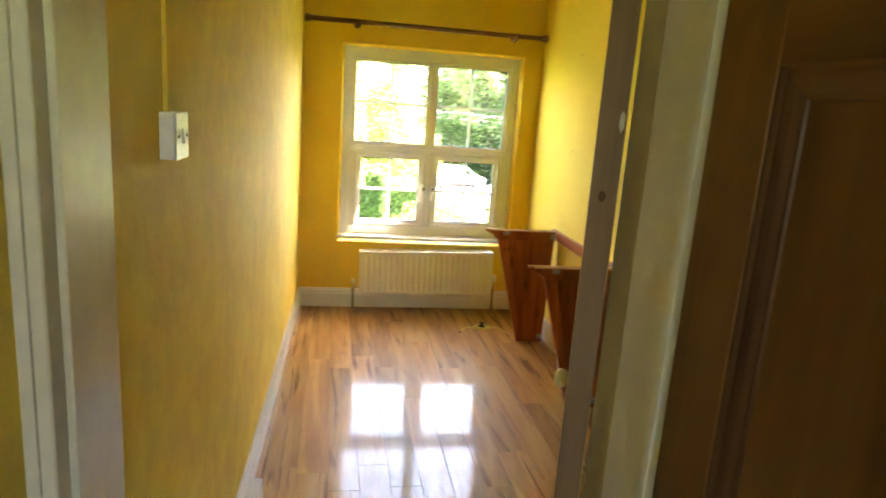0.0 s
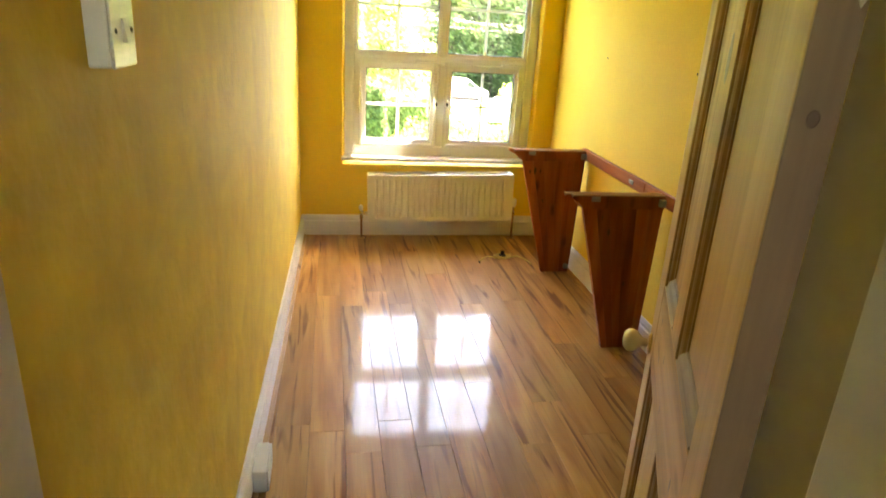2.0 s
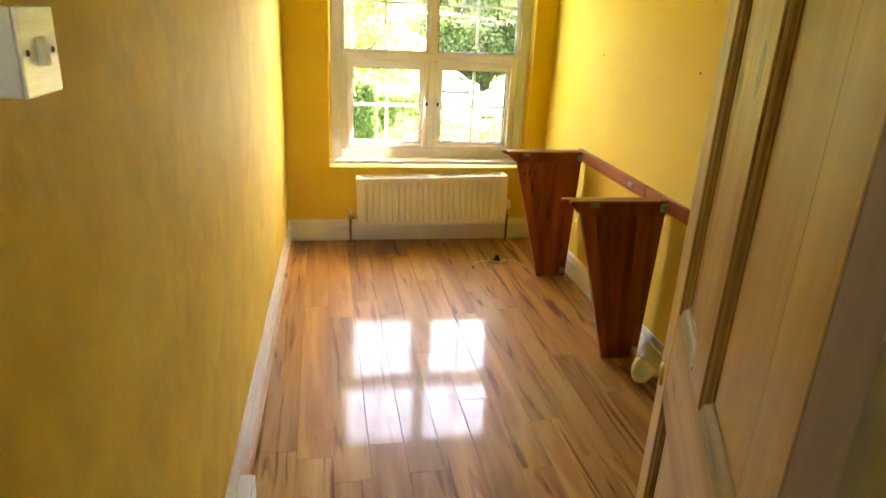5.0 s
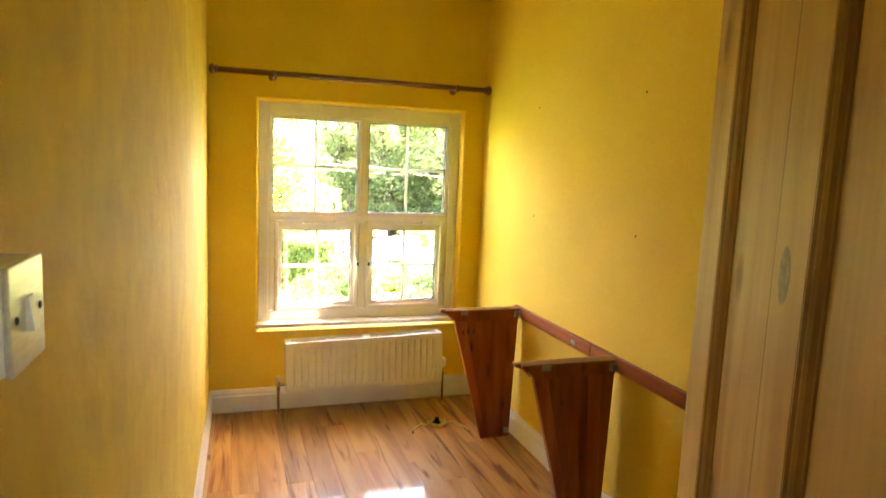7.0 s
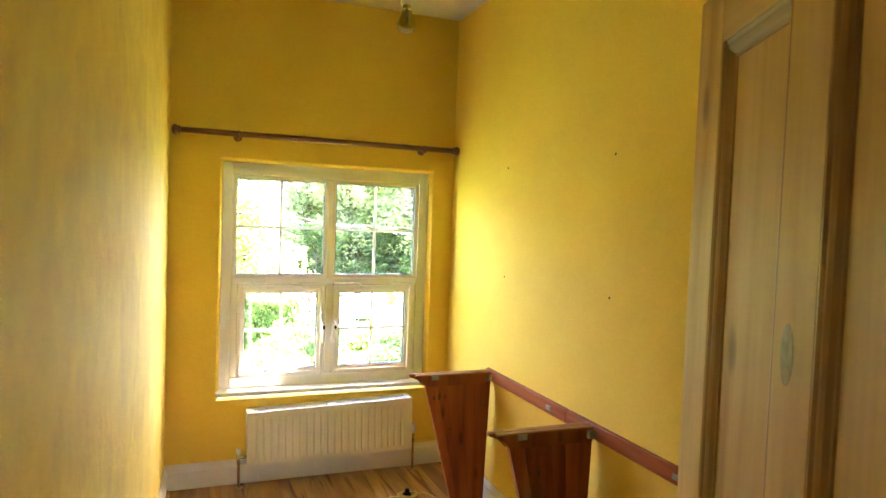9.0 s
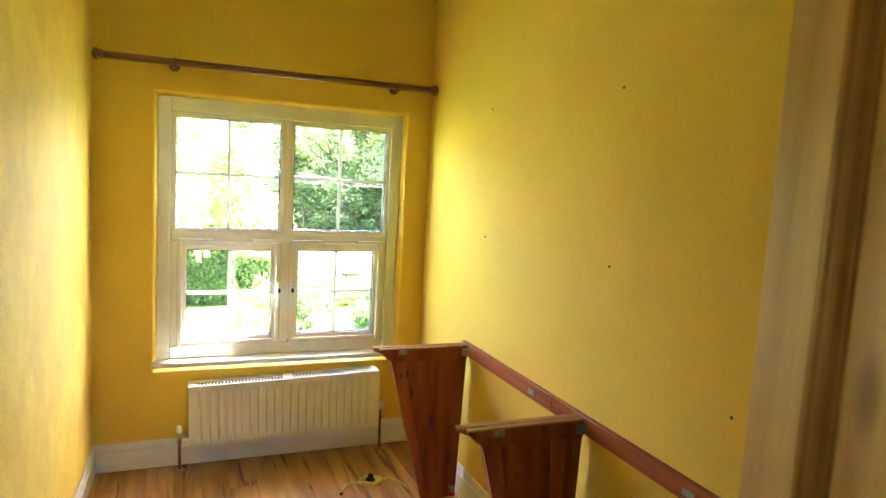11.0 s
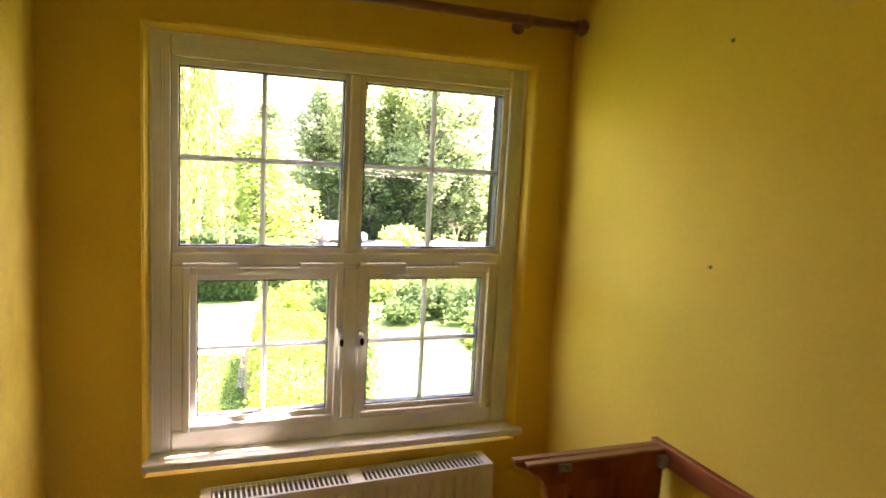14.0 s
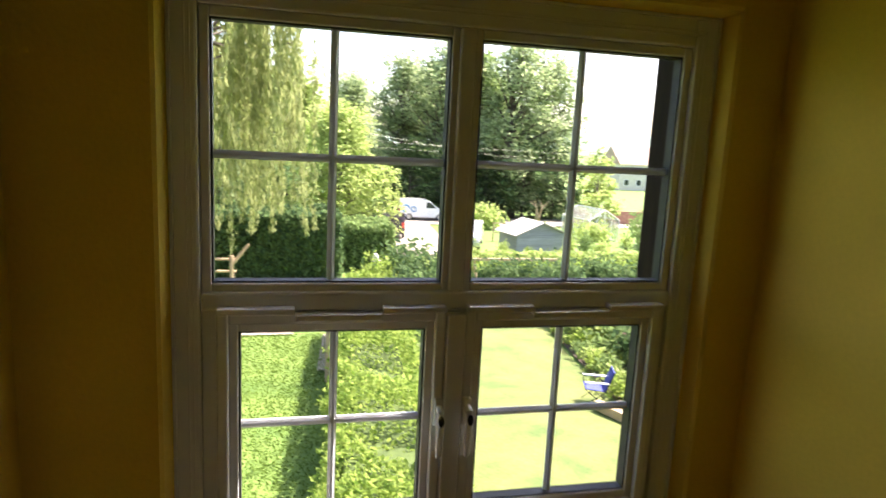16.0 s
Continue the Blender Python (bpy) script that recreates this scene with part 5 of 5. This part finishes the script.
# ---- outside: vehicles ----
def vehicle(name, label, m, L, Wd, Hh, side, glass, paint, boot=False, van=False):
    """x along the length, nose at +x. side: outline of the body from the side."""
    v = thing(name, label, "van" if van else "car", m=m)
    bm = prism(bmesh.new(), side, -Wd / 2, Wd / 2, "y")
    bmesh.ops.bevel(bm, geom=bm.edges[:], offset=0.05, segments=2, affect="EDGES")
    body = part("body", bm, paint, v, "", False)
    for s in (-1, 1):
        for gl in glass:
            yy = s * (Wd / 2 + 0.004)
            bm = prism(bmesh.new(), gl, min(yy, yy - s * 0.03), max(yy, yy - s * 0.03), "y")
            part("side_window", bm, CAR_GLASS, v, "dark tinted side window")
    for x in (L * 0.19, L * 0.81):
        for s in (-1, 1):
            w = part("wheel", lathe(bmesh.new(), [(0.20, -0.1), (0.30, -0.1), (0.32, -0.07), (0.32, 0.07), (0.30, 0.1), (0.20, 0.1)], pose(x, s * (Wd / 2 - 0.09), 0.32, 90), 22), TYRE, v, "black tyre")
            part("rim", lathe(bmesh.new(), [(0.20, -0.108), (0.06, -0.112), (0.06, 0.112), (0.20, 0.108)], pose(x, s * (Wd / 2 - 0.09), 0.32, 90), 18), CAR_SILVER, w, "silver wheel rim")
    for s in (-1, 1):
        part("headlight", box_bm((L - 0.12, s * (Wd / 2 - 0.3) - 0.16, 0.68), (L + 0.01, s * (Wd / 2 - 0.3) + 0.16, 0.84), 0.03), CHROME, v, "clear headlight")
        part("tail_light", box_bm((-0.015, s * (Wd / 2 - 0.12) - 0.09, 0.75), (0.1, s * (Wd / 2 - 0.12) + 0.09, 1.1), 0.02), CAR_RED, v, "red tail light")
    if boot:
        # no hollow boot: a near-black slab paints its shaded inside
        part("boot_shade_panel", box_bm((-0.02, -Wd / 2 + 0.22, 0.72), (0.05, Wd / 2 - 0.22, 1.30), 0.02), CAR_GLASS, v, "near-black panel standing for the open boot's shaded inside")
        part("tailgate", box_bm((-0.75, -Wd / 2 + 0.15, 1.50), (0.12, Wd / 2 - 0.15, 1.56), 0.02), paint, v, "raised tailgate")
        part("number_plate", box_bm((-0.03, -0.26, 0.52), (-0.012, 0.26, 0.63), 0.004), YELLOW_CABLE, v, "yellow number plate")
    return v


van_side = [(0.02, 0.28), (4.30, 0.28), (4.38, 0.55), (4.32, 0.85), (3.95, 1.02), (3.40, 1.12), (2.72, 1.72), (2.4, 1.82), (0.2, 1.84), (0.03, 1.70)]
van = vehicle("van", "white panel van with blue lettering parked on the lane", pose(10.3, 62.6, gz(62) + 0.07, 0, 0, -4), 4.4, 1.78, 1.84, van_side, [[(2.35, 1.12), (3.28, 1.12), (2.72, 1.62), (2.40, 1.66)]], VAN_WHITE, van=True)
bm = bmesh.new()
tube(bm, [(0.55 + 0.30 * math.cos(a), -0.905, 1.05 + 0.30 * math.sin(a)) for a in [k * 0.45 for k in range(12)]], 0.07, 6)
tube(bm, [(1.25 + 0.22 * math.cos(a), -0.905, 1.0 + 0.22 * math.sin(a)) for a in [k * 0.5 for k in range(13)]], 0.06, 6)
part("lettering", bm, VAN_BLUE, van, "blue curved lettering as plain shapes")
car_side = [(0.02, 0.30), (4.05, 0.30), (4.12, 0.60), (3.95, 0.85), (3.05, 0.98), (2.45, 1.46), (1.9, 1.52), (0.35, 1.46), (0.03, 0.98)]
vehicle("car", "dark red-brown estate car with its boot open", pose(7.3, 47.0, gz(47) + 0.05, 0, 0, 82), 4.15, 1.75, 1.5, car_side, [[(1.6, 1.0), (2.9, 1.0), (2.4, 1.40), (1.6, 1.44)], [(0.3, 1.0), (1.5, 1.0), (1.5, 1.44), (0.45, 1.40)]], CAR_DARK, boot=True)
vehicle("car", "silver hatchback parked on the gravel drive", pose(12.25, 45.8, gz(44) + 0.05, 0, 0, 250), 4.1, 1.72, 1.5, car_side, [[(1.6, 1.0), (2.9, 1.0), (2.4, 1.40), (1.6, 1.44)], [(0.3, 1.0), (1.5, 1.0), (1.5, 1.44), (0.45, 1.40)]], CAR_SILVER)

# ---- outside: shed, greenhouse, rails, walls, chair ----
shed = thing("garden_shed", "weathered grey timber shed with a pale roof", "shed", m=pose(14.5, 40.6, gz(40.6) + 0.25, 0, 0, 10) @ Matrix.Diagonal((0.88, 0.95, 0.95, 1)))
for k in range(9):
    z = 0.02 + 0.125 * k
    part("wall_board", box_bm((-1.8, -1.1, z), (1.8, -1.06 - 0.008, z + 0.120), 0.004), SHED_WOOD, shed)
bm = boxes(bmesh.new(), (-1.79, -1.06, 0), (1.79, 1.1, 1.14))
prism(bm, [(-1.79, 1.14), (1.79, 1.14), (0, 1.78)], -1.06, 1.1, "y")
boxes(bm, (-1.75, -1.0, -0.35), (1.75, 1.05, 0.001))
part("wall", bm, SHED_WOOD, shed, "grey boarded walls and gable")
for s in (-1, 1):
    bm = prism(bmesh.new(), [(0, 1.80), (s * 2.05, 1.06), (s * 2.05, 1.11), (0, 1.86)], -1.3, 1.3, "y")
    part("roof", bm, SHED_ROOF, shed, "pale felt roof slope")

gh = thing("greenhouse", "small glass greenhouse with a pale frame", "greenhouse", m=pose(22.2, 49.0, gz(49), 0, 0, 12))
bm = bmesh.new()
for x in (-1.3, -0.65, 0, 0.65, 1.3):
    for y in (-1.6, 1.6):
        tube(bm, [(x, y, 0), (x, y, 1.6), (x * 0.5, y, 2.0 if x else 2.35)] if x else [(x, y, 0), (x, y, 2.35)], 0.03, 6)
for x, z in ((-1.3, 1.6), (1.3, 1.6), (0, 2.35), (-1.3, 0.05), (1.3, 0.05)):
    tube(bm, [(x, -1.6, z), (x, 1.6, z)], 0.03, 6)
for y in (-1.6, 1.6):
    tube(bm, [(-1.3, y, 1.6), (0, y, 2.35), (1.3, y, 1.6)], 0.03, 6)
part("frame", bm, UPVC, gh, "pale glazing frame")
for lo, hi in (((-1.28, -1.6, 0.1), (1.28, -1.595, 1.6)), ((-1.28, 1.595, 0.1), (1.28, 1.6, 1.6)), ((-1.3, -1.58, 0.1), (-1.295, 1.58, 1.6)), ((1.295, -1.58, 0.1), (1.3, 1.58, 1.6))):
    part("wall_pane", box_bm(lo, hi), GREENHOUSE_GLASS, gh, "hazy glass")
for s in (-1, 1):
    part("roof_pane", prism(bmesh.new(), [(0, 2.34), (s * 1.32, 1.58), (s * 1.32, 1.585), (0, 2.345)], -1.6, 1.6, "y"), GREENHOUSE_GLASS, gh, "hazy glass roof")

gate = thing("garden_gate", "weathered slatted timber gate standing open beside the hedge", "gate", m=pose(1.72, 19.6, gz(19.6), 0, 0, 84))
for k in range(9):
    part("slat", box_bm((0.16 * k, -0.012, 0.06), (0.16 * k + 0.075, 0.012, 1.0 + 0.12 * math.sin(math.pi * k / 8)), 0.004), TIMBER, gate)
for z in (0.22, 0.82):
    part("rail", box_bm((-0.03, 0.013, z), (1.39, 0.045, z + 0.08), 0.004), TIMBER, gate)
part("post", box_bm((-0.14, -0.05, -0.1), (-0.04, 0.05, 1.2), 0.01), TIMBER, gate)

beam = thing("timber_frame", "low bleached timber rail on splayed legs", "timber frame", (0, 31.0, gz(31.0)))
part("beam", box_bm((8.2, -0.06, 1.02), (12.0, 0.06, 1.14), 0.01), TIMBER, beam)
for x in (8.3, 11.9):
    for s in (-1, 1):
        part("leg", tube(bmesh.new(), [(x, 0, 1.03), (x + 0.1, s * 0.35, 0)], 0.05, 8), TIMBER, beam)
fence = thing("rail_fence", "rustic timber post and rail fence under the willow", "fence", (0, 29.8, gz(29.8)))
for x in (-5.2, -3.2, -1.15):
    part("post", tube(bmesh.new(), [(x, 0, -0.1), (x, 0, 1.35)], [0.085, 0.075], 8), TIMBER, fence)
for z in (0.75, 1.2):
    part("rail", tube(bmesh.new(), [(-5.3, 0.05, z), (-1.0, 0.05, z)], 0.05, 8), TIMBER, fence)
part("brace", tube(bmesh.new(), [(-1.15, 0, 1.0), (-0.55, 0.1, 1.75)], 0.06, 8), TIMBER, fence)
post = part("stone_post", tube(bmesh.new(), [(4.35, 31.2, gz(31.2)), (4.3, 31.2, gz(31.2) + 0.9), (4.2, 31.2, gz(31.2) + 1.25)], [0.22, 0.18, 0.10], 10), RENDER_WALL)
tagged(post, "pale upright stone post by the hedge", "stone post")
structure("garden_wall", box_bm((27, 62.0, gz(62)), (60, 62.3, gz(62) + 1.3)), BRICK_WALL, "low red brick garden wall", "wall")
board = part("plank", box_bm((-0.09, -0.75, 0.0), (0.09, 0.75, 0.18), 0.01), TIMBER)
board.matrix_basis = pose(7.25, 16.4, gz(16.4) + 0.03, 0, 0, 22)
tagged(board, "bleached timber sleeper edging the flower bed", "timber sleeper")
rp = part("bird_post", tube(bmesh.new(), [(9.0, 18.4, gz(18.4)), (9.0, 18.4, gz(18.4) + 1.7)], 0.08, 8), BRICK_WALL)
tagged(rp, "rusty red post in the flower bed", "post")

chair = thing("camping_chair", "folding blue camping chair on the lawn", "chair", m=pose(7.12, 17.5, gz(17.6) + 0.03, 0, 0, -20) @ Matrix.Diagonal((0.82, 0.82, 0.82, 1)))
part("seat", prism(bmesh.new(), [(-0.28, 0.44), (0.24, 0.40), (0.24, 0.415), (-0.28, 0.455)], -0.27, 0.27, "y"), CHAIR_BLUE, chair, "blue nylon seat")
part("backrest", prism(bmesh.new(), [(0.20, 0.42), (0.23, 0.42), (0.42, 0.92), (0.39, 0.93)], -0.27, 0.27, "y"), CHAIR_BLUE, chair, "blue nylon backrest")
for s in (-1, 1):
    part("armrest", box_bm((-0.30, s * 0.29 - 0.04, 0.62), (0.30, s * 0.29 + 0.04, 0.645), 0.008), VAN_WHITE, chair, "pale grey armrest")
    part("leg", tube(bmesh.new(), [(-0.30, s * 0.29, 0.0), (0.26, s * 0.29, 0.42)], 0.011, 8), BLACK_PLASTIC, chair)
    part("leg", tube(bmesh.new(), [(0.30, s * 0.29, 0.0), (-0.28, s * 0.29, 0.44), (-0.29, s * 0.29, 0.63)], 0.011, 8), BLACK_PLASTIC, chair)
    part("upright", tube(bmesh.new(), [(0.22, s * 0.28, 0.40), (0.42, s * 0.28, 0.93)], 0.011, 8), BLACK_PLASTIC, chair)

for y0, z0, y1, z1, x0, x1 in ((46, 2.6, 58, 0.9, -25, 45), (47, 2.1, 59, 0.5, -25, 45), (40, 4.5, 64, -1.5, -14, 40)):
    pts = [(x0 + (x1 - x0) * k / 16, y0 + (y1 - y0) * k / 16, z0 + (z1 - z0) * k / 16 - 4 * 0.7 * (k / 16) * (1 - k / 16)) for k in range(17)]
    c = part("telephone_wire", tube(bmesh.new(), pts, 0.004, 5), STEEL)
    tagged(c, "thin telephone wire strung across the garden", "wire", "telephone wires")


def house(x, y, label, w=11, d=8):
    z = gz(y)
    h = thing("house", label, "house", (x, y, z))
    part("wall", box_bm((-w / 2, -d / 2, 0), (w / 2, d / 2, 5.2)), RENDER_WALL, h, "pale rendered walls")
    part("roof", prism(bmesh.new(), [(-d / 2 - 0.4, 5.0), (d / 2 + 0.4, 5.0), (0, 8.4)], -w / 2 - 0.3, w / 2 + 0.3, "x"), ROOF_TILE, h, "red-brown tiled roof")
    for k in range(4):
        for zz in (0.9, 3.4):
            wn_ = part("window", box_bm((-w / 2 + 1 + k * 2.6, -d / 2 - 0.05, zz), (-w / 2 + 2.1 + k * 2.6, -d / 2 + 0.05, zz + 1.2)), UPVC, h)
            part("pane", box_bm((-w / 2 + 1.08 + k * 2.6, -d / 2 - 0.06, zz + 0.08), (-w / 2 + 2.02 + k * 2.6, -d / 2 - 0.045, zz + 1.12)), CAR_GLASS, wn_)
    part("chimney", box_bm((w / 2 - 1.4, -0.5, 7.0), (w / 2 - 0.5, 0.5, 9.6), 0.03), BRICK_WALL, h)


house(68, 124, "far rendered house with a red tiled roof")
house(84, 128, "far rendered house with a red-brown roof among trees")

# ---- laminate floor boards ----
floor = thing("floor", "glossy oak-look laminate board floor", "floor")
floor["kind"] = "structure"
PW, PL = 0.126, 1.21


def board_mesh(w, l):
    bm = box_bm((0, 0, -0.012), (w - 0.0007, l - 0.0009, 0.0), 0.0)
    top = [e for e in bm.edges if all(v.co.z > -0.001 for v in e.verts)]
    bmesh.ops.bevel(bm, geom=top, offset=0.0009, segments=1, affect="EDGES")
    me = bpy.data.meshes.new("board")
    bm.to_mesh(me)
    bm.free()
    me.materials.append(LAMINATE)
    return me


full = board_mesh(PW, PL)
FX0, FX1, FY0, FY1 = 0.213, RX - 0.004, LY + 0.002, BY - 0.004
r = random.Random(5)
x = FX0
while x < FX1 - 0.01:
    w = min(PW, FX1 - x)
    y = FY0 - r.uniform(0.0, 0.9)
    while y < FY1 - 0.005:
        a, b_ = max(y, FY0), min(y + PL, FY1)
        if b_ - a > 0.01:
            whole = w == PW and b_ - a > PL - 1e-6
            o = new("board", full if whole else board_mesh(w, b_ - a))
            o.location = (x, a, 0)
            o.parent = floor
        y += PL
    x += PW
